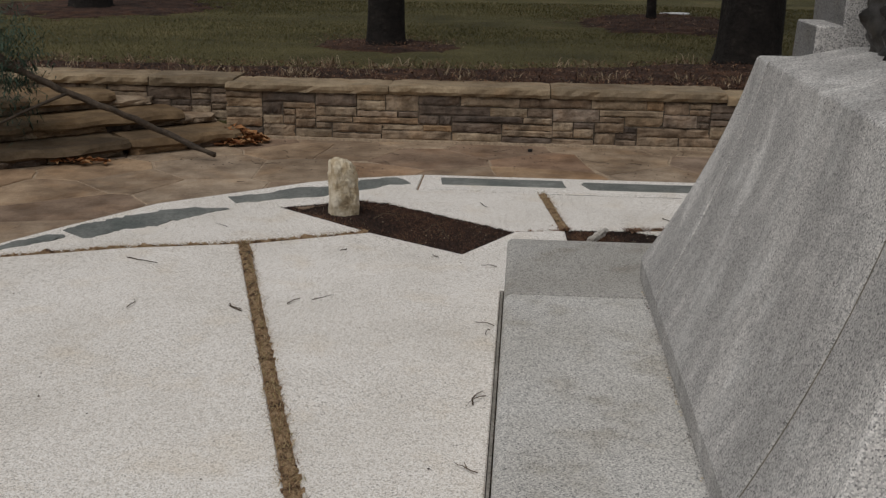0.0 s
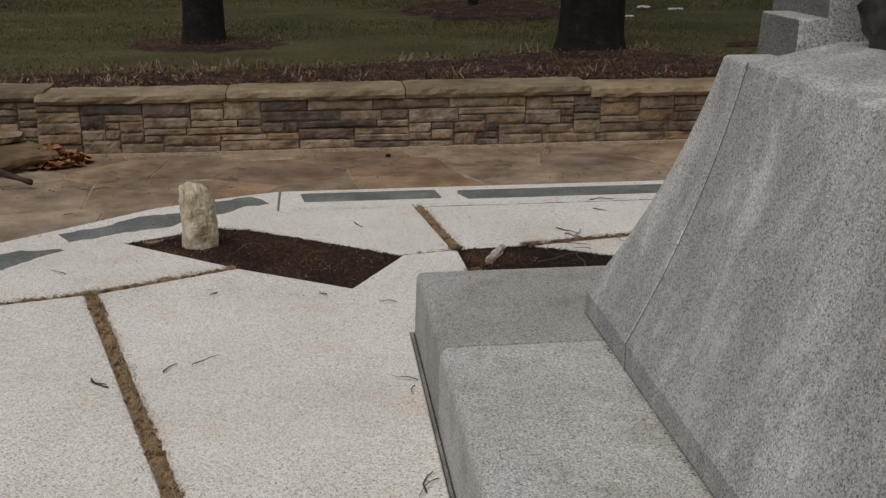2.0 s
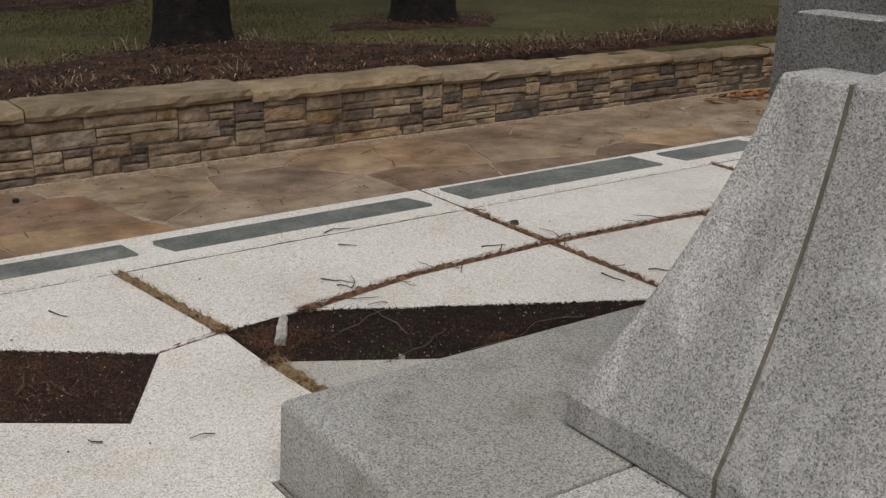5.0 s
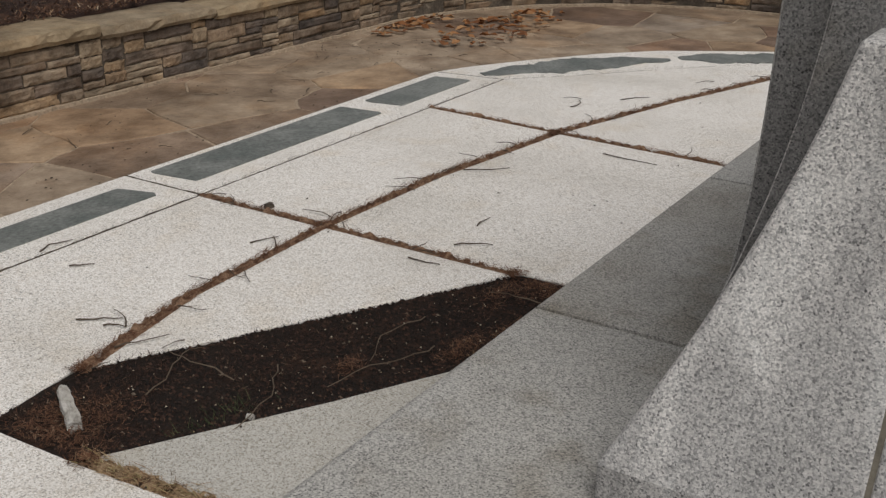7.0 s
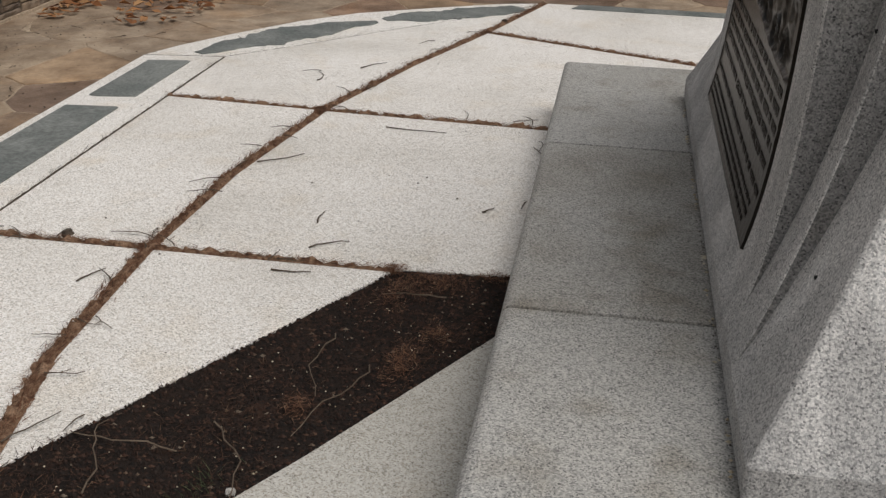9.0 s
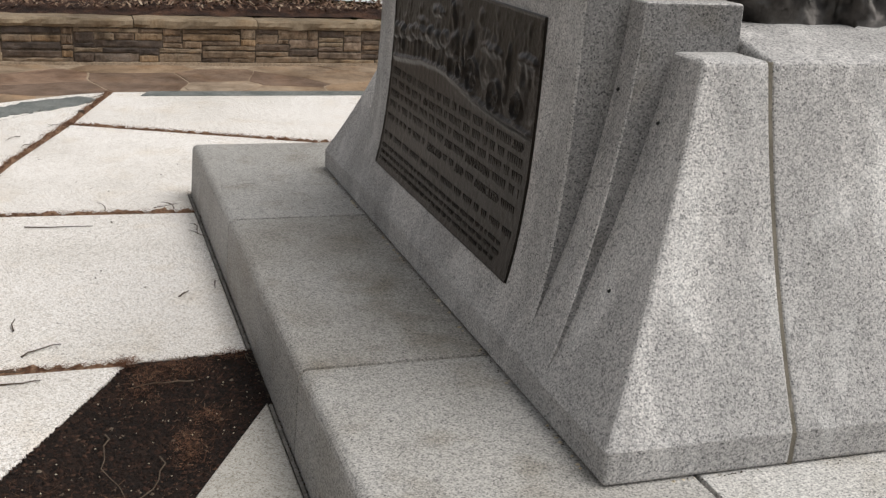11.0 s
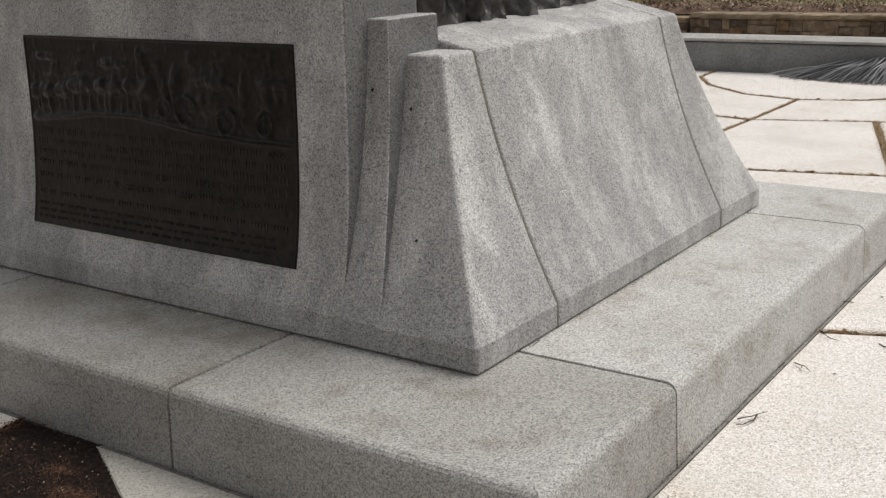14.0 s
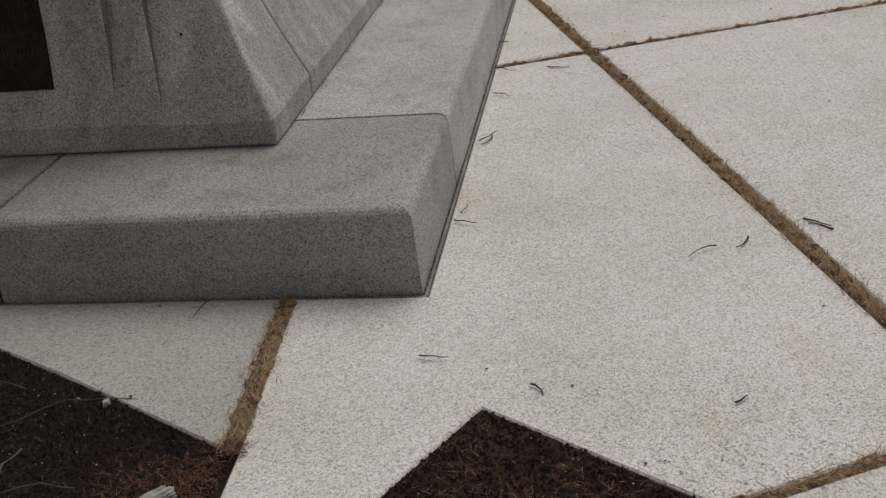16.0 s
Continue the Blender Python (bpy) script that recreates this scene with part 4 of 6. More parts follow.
HOLES = ((0.773, ny(0.60) - 0.003, 0.60), (0.876, ny(0.983) - 0.003, 0.983), (0.975, py(1.047) - 0.003, 1.047))
pedestal = thing("pedestal", CX, CY, 0.25, "tall flared grey granite pedestal with a bronze plaque", "pedestal")
ZS = [0.254] + levels(BAND, SHOULDER, 12)
bm = bmesh.new()
ring_loft(bm, [[(wx(z), 2.177, z), (2 * CX - wx(z), 2.177, z), (2 * CX - wx(z), 3.612, z), (wx(z), 3.612, z)] for z in ZS] + [[(wx(9) + 0.25, 2.177, 1.212), (2 * CX - wx(9) - 0.25, 2.177, 1.212), (2 * CX - wx(9) - 0.25, 3.612, 1.200), (wx(9) + 0.25, 3.612, 1.200)]])
soften_top(bm, 0.012, SHOULDER)
part("middle_block", bm, GRANITE, pedestal)
bm = bmesh.new()
ring_loft(bm, [[(wx(z), Y0 + Y1 - ny(z), z), (2 * CX - wx(z), Y0 + Y1 - ny(z), z), (2 * CX - wx(z), 2.172, z), (wx(z), 2.172, z)] for z in ZS] + [[(wx(9) + 0.25, 2.02, 1.212), (2 * CX - wx(9) - 0.25, 2.02, 1.212), (2 * CX - wx(9) - 0.25, 2.172, 1.212), (wx(9) + 0.25, 2.172, 1.212)]])
soften_top(bm, 0.012, SHOULDER)
part("rear_block", bm, GRANITE, pedestal)
bm = bmesh.new()
ring_loft(bm, [[(wx(z), 3.617, z), (2 * CX - wx(z), 3.617, z), (2 * CX - wx(z), ny(z), z), (wx(z), ny(z), z)] for z in ZS])
soften_top(bm, 0.012, SHOULDER)
part("front_block", bm, GRANITE, pedestal)
bm = bmesh.new()
ring_loft(bm, [[(px(z), 3.615, z), (2 * CX - px(z), 3.615, z), (2 * CX - px(z), py(z), z), (px(z), py(z), z)] for z in levels(BAND, 1.262, 12)])
soften_top(bm, 0.007, 1.25)
shade_flanks(part("stepped_pilaster", bm, GRANITE, pedestal))
bm = bmesh.new()
ring_loft(bm, [[(1.0, 3.611, z), (2 * CX - 1.0, 3.611, z), (2 * CX - 1.0, my(z), z), (1.0, my(z), z)] for z in [BAND + 1.037 * (i / 16) ** 1.6 for i in range(17)]])
soften_top(bm, 0.013, 1.36)
shade_flanks(part("plaque_block", bm, GRANITE, pedestal))
for y in (2.1745, 3.6145):
    bm = bmesh.new()
    ring_loft(bm, [[(wx(z) + 0.0035, y - 0.007, z - 0.0035), (2 * CX - wx(z) - 0.0035, y - 0.007, z - 0.0035), (2 * CX - wx(z) - 0.0035, y + 0.007, z - 0.0035), (wx(z) + 0.0035, y + 0.007, z - 0.0035)] for z in ZS])
    part("mortar_joint", bm, PEDJOINT, pedestal, "thin brown mortar joint")

for x, y, z in HOLES:
    bm = bmesh.new()
    bmesh.ops.create_cone(bm, cap_ends=True, segments=12, radius1=0.0045, radius2=0.0045, depth=0.016, matrix=pose(x, y, z, 75, 0, 0))
    part("drill_hole", bm, RUBBER, pedestal, "small dark plugged drill hole")
# plaque: relief above, raised writing below
PX0, PX1, PZ0, PZ1 = 1.20, 2.59, 0.463, 1.192
pr = random.Random(4)
SPAN = PX1 - PX0
# humped forms over the ridge, as (share of the width from the east end, height, half-widths, depth)
lumps = []
for k in range(9):
    u = 0.03 + 0.058 * k + pr.uniform(-0.008, 0.008)
    lumps.append((u, 0.988 + pr.uniform(-0.014, 0.016) + 0.02 * math.sin(u * 4), 0.036, 0.017, 0.017))
    for q in (-0.016, 0.016):
        lumps.append((u + q + pr.uniform(-0.006, 0.006), 0.95 + pr.uniform(-0.008, 0.008), pr.uniform(0.005, 0.010), pr.uniform(0.022, 0.036), pr.uniform(0.003, 0.010)))
for u, z, a, b, h in ((0.36, 1.10, 0.05, 0.012, 0.013), (0.48, 1.075, 0.02, 0.045, 0.015), (0.50, 1.02, 0.028, 0.03, 0.014), (0.47, 1.135, 0.012, 0.014, 0.012), (0.72, 1.05, 0.075, 0.012, 0.014), (0.70, 1.02, 0.07, 0.05, 0.008), (0.93, 1.06, 0.05, 0.011, 0.013), (0.92, 1.0, 0.03, 0.05, 0.009), (0.60, 1.03, 0.02, 0.05, 0.012), (0.09, 1.115, 0.04, 0.01, 0.012), (0.83, 1.0, 0.012, 0.055, 0.012), (0.25, 1.045, 0.05, 0.011, 0.009), (0.56, 0.99, 0.012, 0.04, 0.013)):
    lumps.append((u, z, a, b, h))
lumps = [(PX1 - SPAN * u, z, SPAN * a * 0.62, b, h) for u, z, a, b, h in lumps]
wheels = [(PX1 - SPAN * u, z, r) for u, z, r in ((0.635, 0.952, 0.05), (0.775, 0.925, 0.043), (0.90, 0.928, 0.036), (0.56, 0.955, 0.034))]


def ridge_z(x):
    u = (PX1 - x) / SPAN
    return 0.874 + 0.05 * math.exp(-((u - 0.38) / 0.27) ** 2) + 0.004 * noise.noise((x * 11, 0, 0))


def plaque_height(x, z):
    edge = min(x - PX0, PX1 - x, z - PZ0, PZ1 - z)
    h = 0.004 if edge < 0.009 else 0.0
    ridge = ridge_z(x)
    fade = min(1, max(0, edge - 0.008) / 0.03)
    h += 0.010 * math.exp(-((z - ridge) / (0.006 if z > ridge else 0.011)) ** 2) * fade
    if z > ridge:
        for cx, cz, sx, sz, a in lumps:
            d = ((x - cx) / sx) ** 2 + ((z - cz) / sz) ** 2
            if d < 3:
                h = max(h, 0.8 * fade * a * math.sqrt(1 - d / 3) * (1 + 0.6 * noise.noise((x * 22, z * 22, 4))))
        for cx, cz, rr in wheels:
            d = math.hypot(x - cx, z - cz)
            if d < rr + 0.012:
                rim = math.exp(-((d - rr) / 0.006) ** 2)
                spoke = 0.5 * math.exp(-(math.sin(4 * math.atan2(z - cz, x - cx)) * d / 0.006) ** 2) if d < rr else 0
                h = max(h, 0.012 * max(rim, spoke))
        h += fade * (0.006 * noise.noise((x * 16, z * 12, 1)) + 0.0035 * noise.noise((x * 45, z * 40, 2)))
    else:
        h += 0.0012 * noise.noise((x * 40, z * 40, 3))
    return h


nxp, nzp = 260, 140
verts, faces = [], []
for k in range(nzp + 1):
    for i in range(nxp + 1):
        x, z = PX0 + (PX1 - PX0) * i / nxp, PZ0 + (PZ1 - PZ0) * k / nzp
        rim = 0 < i < nxp and 0 < k < nzp
        verts.append((x, my(z) + (0.004 + max(0.0, plaque_height(x, z)) if rim else -0.01), z))
for k in range(nzp):
    for i in range(nxp):
        a = k * (nxp + 1) + i
        faces.append((a, a + nxp + 1, a + nxp + 2, a + 1))
me = bpy.data.meshes.new("plaque")
me.from_pydata(verts, [], faces)
me.materials.append(PLAQUE)
me.shade_smooth()
plaque = part("plaque", me, PLAQUE, pedestal, "dark bronze plaque with a worn relief and raised writing")


def raised_word(bm, text, right, z, size):
    """Raised capitals from the built-in font, read from the north; returns the width."""
    cu = bpy.data.curves.new("words", "FONT")
    cu.body, cu.size, cu.extrude, cu.resolution_u = text, size * 1.42, 0.0022, 1
    ob = bpy.data.objects.new("words", cu)
    me = ob.to_mesh()
    width = max(v.co.x for v in me.vertices)
    tilt = (my(z + 0.01) - my(z - 0.01)) / 0.02
    base = len(bm.verts)
    vs = [bm.verts.new((right - v.co.x, my(z) + 0.0042 + v.co.z + tilt * (v.co.y - size * 0.5), z + v.co.y - size * 0.5)) for v in me.vertices]
    for f in me.polygons:
        try:
            bm.faces.new([vs[q] for q in f.vertices])
        except ValueError:
            pass
    ob.to_mesh_clear()
    bpy.data.objects.remove(ob)
    bpy.data.curves.remove(cu)
    return width


def bars(bm, x, stop, z, size):
    """Strokes in the rhythm of worn, unreadable capitals."""
    while x > stop + 0.02:
        for _ in range(pr.randint(2, 8)):
            w = size * pr.uniform(0.17, 0.24)
            if x - w < stop:
                break
            y, h = my(z) + 0.002, size * 0.5
            ring_loft(bm, [[(x - w, yy, z - h), (x, yy, z - h), (x, yy, z + h), (x - w, yy, z + h)] for yy in (y, y + 0.0038)])
            x -= w + size * pr.uniform(0.24, 0.46)
        x -= size * 0.8


TEXT = ((0.829, 0.026, (("AND", 0.92),)), (0.787, 0.026, (("OF THE", 0.30),)), (0.746, 0.026, ()), (0.705, 0.026, (("THIS", 0.50), ("MONUMENT", 0.66))), (0.654, 0.026, (("ERECTED", 0.38), ("AND", 0.60), ("DEDICATED", 0.74))),
        (0.586, 0.026, ()), (0.545, 0.016, ()), (0.519, 0.016, ()), (0.494, 0.016, ()))
for z, size, words in TEXT:
    bm = bmesh.new()
    x = PX1 - 0.035
    end = PX0 + (0.035 if size > 0.02 else 0.10)
    for text, u in words:
        start = PX1 - 0.035 - (SPAN - 0.07) * u
        bars(bm, x, start + 0.012, z, size)
        x = start - raised_word(bm, text, start, z, size) - 0.02
    bars(bm, x, end, z, size)
    tagged(part("text_line", bm, LETTER, plaque, "raised worn bronze lettering"), kind="stuff")

# ---- plinth ----
plinth = thing("plinth", CX, CY, 0, "low grey granite plinth of long round-edged blocks", "plinth")
QX0, QX1, QY0, QY1, QZ = -0.05, 2 * CX + 0.05, 1.15, 4.64, 0.252


def plinth_block(x0, y0, x1, y1, sides, stone=PLINTH):
    """sides: which of south, east, north, west stand free."""
    poly, rr = [(x0, y0), (x1, y0), (x1, y1), (x0, y1)], 0.034
    rings = [[(x, y, -0.06) for x, y in inset(poly, [0] * 4)], [(x, y, 0.0) for x, y in poly]]
    for a in (0, 15, 35, 55, 75, 90):
        w = rr * (1 - math.cos(radians(a)))
        ws = [w + 0.008 if s else 0.0008 + 0.004 * (a / 90) ** 3 for s in sides]
        rings.append([(x, y, QZ - rr + rr * math.sin(radians(a))) for x, y in inset(poly, ws)])
    bm = bmesh.new()
    ring_loft(bm, rings)
    bm.faces.ensure_lookup_table()
    part("plinth_block", bm, stone, plinth, "darker brown-stained block" if stone is DULLPLINTH else "")


for x0, y0, x1, y1, s in (
        (QX0, 3.864, 1.213, QY1, (0, 0, 1, 1)), (1.223, 3.864, 2.583, QY1, (0, 0, 1, 0)), (2.593, 3.864, QX1, QY1, (0, 1, 1, 0)),
        (QX0, 1.846, 0.9, 3.855, (0, 0, 0, 1)), (QX1 - 0.95, 1.846, QX1, 3.858, (0, 1, 0, 0)),
        (QX0, QY0, 1.216, 1.840, (1, 0, 0, 1)), (1.222, QY0, 2.585, 1.840, (1, 0, 0, 0)), (2.591, QY0, QX1, 1.840, (1, 1, 0, 0))):
    # north corner blocks get the shaded tone, other sides the lit one
    plinth_block(x0, y0, x1, y1, s, DULLPLINTH if (x0, y1) == (1.223, QY1) else PLINTH if y1 == QY1 else LITPLINTH)
part("bedding", block(QX0 + 0.03, QY0 + 0.03, -0.07, QX1 - 0.03, QY1 - 0.03, QZ - 0.022), MORTAR, plinth, "brown mortar in the block joints")
for x0, y0, x1, y1 in ((QX0 - 0.015, QY0 - 0.015, QX0 - 0.005, QY1 + 0.015), (QX1 + 0.005, QY0 - 0.015, QX1 + 0.015, QY1 + 0.015), (QX0 - 0.005, QY1 + 0.005, 1.54, QY1 + 0.015), (1.96, QY1 + 0.005, QX1 + 0.005, QY1 + 0.015), (QX0 - 0.005, QY0 - 0.015, QX1 + 0.005, QY0 - 0.005)):
    tagged(new("plinth_grout", mesh_of(block(x0, y0, -0.08, x1, y1, -0.005), GROUT)), "grey grout strip between plinth and concrete", "grout", kind="structure")


# ---- statue: a plain rough bronze mass ----
def statue():
    bm = bmesh.new()
    k, rings = 380, []
    for i in range(110):
        z = 1.140 + 1.15 * i / 109
        h = (z - 1.14) / 1.15
        ring = []
        for j in range(k):
            a = 2 * math.pi * j / k
            c, s = math.cos(a), math.sin(a)
            back = 0.80 * (1 - 0.50 * min(1, max(0, (h - 0.16)) * 2.2) ** 0.8) if s < 0 else 0.80 * (1 - 0.2 * h)
            rx = 0.91 * (1 - 0.30 * h)
            r = 1 / ((abs(c) / rx) ** 5 + (abs(s) / back) ** 5) ** 0.2
            X, Y = CX + r * c, 2.84 + r * s
            w = noise.noise((X * 1.5, Y * 1.5, z * 1.5)) * 0.8
            f = 0.080 * (1 - 3.0 * abs(noise.noise((X * 1.7 + w, Y * 2.1 + z * 0.8, z * 0.9))))
            f += 0.075 * (1 - 3.4 * abs(noise.noise((X * 3.6 + w, Y * 3.9 - z * 1.7, z * 1.7 + 5))))
            f += 0.050 * (1 - 3.4 * abs(noise.noise((X * 8 + w, Y * 9 + z * 3.0, z * 4 + 9))))
            f += 0.026 * (1 - 3.2 * abs(noise.noise((X * 15 + w * 3, Y * 15 + w * 4, z * 9)))) + 0.009 * (1 - 3 * abs(noise.noise((X * 36, Y * 36 + w * 6, z * 22))))
            f = (f - 0.02) * (0.4 + 0.6 * min(1.0, h * 5))
            r += f - 0.05
            ring.append((CX + r * c, 2.84 + r * s, z))
        rings.append(ring)
    for f, up in ((0.85, 0.06), (0.6, 0.11), (0.3, 0.13), (0.08, 0.14)):
        rings.append([(CX + (x - CX) * f, 2.9 + (y - 2.9) * f, z + up) for x, y, z in rings[109]])
    ring_loft(bm, rings)
    ob = new("statue", mesh_of(bm, BRONZE, True))
    tagged(ob, "dark weathered bronze statue base with rocky folds on the pedestal", "statue")


statue()


# ---- marker stones ----
def boulder(name, x, y, z, sx, sy, sz, turn, tilt, seed, label, material=None, taper=0.34, rag=1.6):
    bm = bmesh.new()
    bmesh.ops.create_cube(bm, size=1.0)
    bmesh.ops.subdivide_edges(bm, edges=bm.edges[:], cuts=11, use_grid_fill=True)
    for v in bm.verts:
        p = v.co
        k = 1 - taper * max(0, p.z + 0.1) - 0.16 * (abs(p.x) * abs(p.y) * 4) ** 2
        top = -0.16 * p.x * (p.z > 0.3) - 0.24 * (p.x * p.x + p.y * p.y) * 2 * (p.z > 0.3)
        q = p * 2.3 + Vector((seed, seed * 2, 0))
        d = 0.05 * noise.noise(q) + 0.03 * noise.noise(q * 3.1) + 0.022 * noise.noise(q * 8) + 0.012 * noise.noise(q * 17)
        v.co = Vector((p.x * k * sx, p.y * k * sy, (p.z + 0.5 + top) * sz)) + p.normalized() * d * min(sx, sy) * rag
    ob = new(name, mesh_of(bm, material or LIMESTONE))
    ob.matrix_basis = pose(x, y, z, 0, tilt, turn)
    tagged(ob, label, "stone")


boulder("marker_stone", -0.985, 5.985, -0.045, 0.160, 0.140, 0.340, 25, 0, 6, "upright rough cream limestone marker in the soil bed", MARKER, 0.10, 1.7)
boulder("small_stone", 0.373, 5.507, -0.003, 0.030, 0.037, 0.19, 59, 83, 8, "small white stone lying in the dark soil", WHITESTONE, 0.3, 5.0)
boulder("pine_cone", 1.94, 6.19, -0.005, 0.030, 0.040, 0.026, 70, 0, 11, "small brown cone lying in the joint", BRANCH)
boulder("pine_cone", 5.80, 5.12, -0.005, 0.030, 0.038, 0.026, 20, 0, 12, "small brown cone lying in the joint", BRANCH)
boulder("pebble", 0.665, 5.165, -0.015, 0.02, 0.024, 0.022, 15, 0, 5, "small white pebble at the edge of the soil", WHITESTONE)


# ---- grey ring wall and the fan of grey strips before it ----
ring = thing("ring_wall", 1.9, -5.3, 0, "low dark grey granite ring wall across the plaza", "ring wall")
part("ring_block", block(-2.4, -5.62, -0.1, 5.6, -5.12, 0.312, 0.02), RINGSTONE, ring)
part("ring_coping", block(-2.42, -5.68, 0.322, 5.62, -5.09, 0.352, 0.006), PLINTH, ring, "thin pale coping over a dark gap")
# stand-in for an unidentified grey fan: thin rods spread from the wall
verts, faces = [], []
for i in range(420):
    a = rng.uniform(-1.15, 1.15)
    ln, lay = rng.uniform(0.55, 0.95), rng.uniform(0.0, 0.05)
    x = 1.40 + 0.45 * a + rng.gauss(0, 0.08)
    top = 0.14 * math.cos(a * 1.05) + 0.02
    foot = (x + math.sin(a) * ln * 0.75, -5.05 + math.cos(a) * ln * 0.62, 0.008 + lay * 0.4)
    mid = ((x + foot[0]) / 2, (-5.06 + foot[1]) / 2, top * 0.62 + lay)
    tube(verts, faces, [(x, -5.07, top + lay), mid, foot], rng.uniform(0.005, 0.013), 0.005, 4)
bulk("reed_heap", verts, faces, GREYSTRIP, "dark grey fan of narrow strips heaped against the ring wall", "reeds")

# ---- planting behind the walls ----
def sheet(name, x0, x1, y0, y1, keep, lift, material, label, category, step=0.12):
    """A thin uneven layer on the lawn, where keep(x, y) holds."""
    nx, ny = int((x1 - x0) / step), int((y1 - y0) / step)
    vs, fs = [], []
    for j in range(ny + 1):
        for i in range(nx + 1):
            x, y = x0 + i * step, y0 + j * step
            k = keep(x, y)
            vs.append((x, y, ground_z(x, y) + lift * min(1, k * 3) - 0.03 * (k <= 0) + 0.010 * noise.noise((x * 5, y * 5, 4)) + 0.012 * noise.noise((x * 15, y * 15, 4))))
    for j in range(ny):
        for i in range(nx):
            x, y = x0 + (i + 0.5) * step, y0 + (j + 0.5) * step
            if keep(x, y) > -0.06:
                a = j * (nx + 1) + i
                fs.append((a, a + 1, a + nx + 2, a + nx + 1))
    return bulk(name, vs, fs, material, label, category, "structure", True)


EDGE = [(-9, 9.5), (-3, 9.6), (-1, 9.6), (0.4, 9.85), (1.4, 10.35), (2.4, 10.5), (3.2, 9.7), (4.2, 9.15), (7, 8.95), (12, 8.9)]


def north_edge(x):
    for (a, b), (c, d) in zip(EDGE, EDGE[1:]):
        if x <= c:
            return b + (d - b) * (x - a) / (c - a) + 0.12 * noise.noise((x * 1.7, 0, 0))
    return 8.9


RINGS = [(-1.42, 11.35, 0.75, 0.62), (1.75, 14.6, 1.15, 1.5), (4.34, 10.75, 0.9, 0.55), (-6.0, 15.6, 1.6, 1.8)]


def mulch_n(x, y):
    return min(north_edge(x) - y, y - 8.36)


def mulch_any(x, y):
    k = mulch_n(x, y)
    for cx, cy, a, b in RINGS:
        k = max(k, 1 - math.hypot((x - cx) / a, (y - cy) / b) + 0.35 * noise.noise((x * 2, y * 2, 1)) + 0.3 * noise.noise((x * 6, y * 6, 1)))
    return k


PALEMULCH = plain("pale_mulch", [(0.3, (0.10, 0.06, 0.042)), (0.55, (0.24, 0.155, 0.11)), (0.8, (0.40, 0.29, 0.21))], 6, 0.95, 0.03, 40)
sheet("mulch_bed", -7, 9.5, 8.34, 11.0, mulch_n, 0.045, MULCH, "dark bark mulch strip behind the low wall", "mulch")
sheet("mulch_ring", -8, 7, 9.6, 17.6, lambda x, y: mulch_any(x, y) if mulch_n(x, y) < -0.2 else -1, 0.03, MULCH, "dark mulch rings under the trees", "mulch", 0.08)
sheet("mulch_bed_2", 7.96, 9.2, -4, 6.5, lambda x, y: min(x - 7.9, 8.95 + 0.1 * noise.noise((y, 0, 0)) - x), 0.055, MULCH, "dark mulch strip with dead stalks behind the wall", "mulch")
sheet("mulch_bed_3", -3, 8.5, -7.6, -6.42, lambda x, y: min(y + 7.5, -6.4 - y), 0.09, PALEMULCH, "reddish mulch strip behind the far wall", "mulch")

# lawn away from the trees: its stronger light is put into lighter colours
LITLAWN = plain("lit_lawn", [(0.3, (0.15, 0.145, 0.06)), (0.55, (0.24, 0.225, 0.10)), (0.75, (0.36, 0.315, 0.17))], 2.2, 0.95, 0.03, 40)
LITBLADE = island("lit_blades", [(0.0, (0.14, 0.145, 0.05)), (0.5, (0.25, 0.235, 0.10)), (1.0, (0.42, 0.36, 0.21))])
sheet("lawn_2", 8.6, 15.5, -9.0, 9.0, lambda x, y: min(x - 9.0, 15.3 - x), 0.075, LITLAWN, "open pale green and straw winter lawn by the board fence, in a lit tone", "lawn", 0.3)
sheet("lawn_3", -6.0, 15.5, -16.5, -7.3, lambda x, y: min(-7.4 - y, 15.3 - x), 0.075, LITLAWN, "open pale green and straw lawn sloping away beyond the far wall, in a lit tone", "lawn", 0.3)
verts, faces = [], []
for k in range(26000):
    x, y = (rng.uniform(8.8, 13.5), rng.uniform(-4.5, 6.5)) if k % 2 else (rng.uniform(1.0, 11.0), -7.5 - 5.5 * rng.random())
    z = ground_z(x, y) + 0.07
    g, h, w = rng.uniform(0, 6.3), rng.uniform(0.012, 0.032), rng.uniform(0.003, 0.006)
    verts += [(x - w, y + w * 0.5, z), (x + w, y - w * 0.5, z), (x + math.cos(g) * h * 0.7, y + math.sin(g) * h * 0.7, z + h)]
    faces.append((len(verts) - 3, len(verts) - 2, len(verts) - 1))
bulk("lawn_grass", verts, faces, LITBLADE, "pale green and straw lawn blades in the open, in a lit tone", "grass")

# mulch chips
verts, faces = [], []
for _ in range(60000):
    x, y = rng.uniform(-4.5, 7), 8.42 + 7.2 * rng.random() ** 1.8
    if mulch_any(x, y) < rng.uniform(-0.06, 0.04):
        continue
    z = ground_z(x, y) + 0.045 + rng.uniform(0.0, 0.02)
    g, ln, w = rng.uniform(0, 6.3), rng.uniform(0.01, 0.042), rng.uniform(0.0015, 0.0045)
    c, s, t = math.cos(g), math.sin(g), rng.uniform(-0.02, 0.02)
    o = len(verts)
    verts += [(x - s * w, y + c * w, z), (x + s * w, y - c * w, z), (x + c * ln + s * w, y + s * ln - c * w, z + t), (x + c * ln - s * w, y + s * ln + c * w, z + t)]
    faces.append((o, o + 1, o + 2, o + 3))
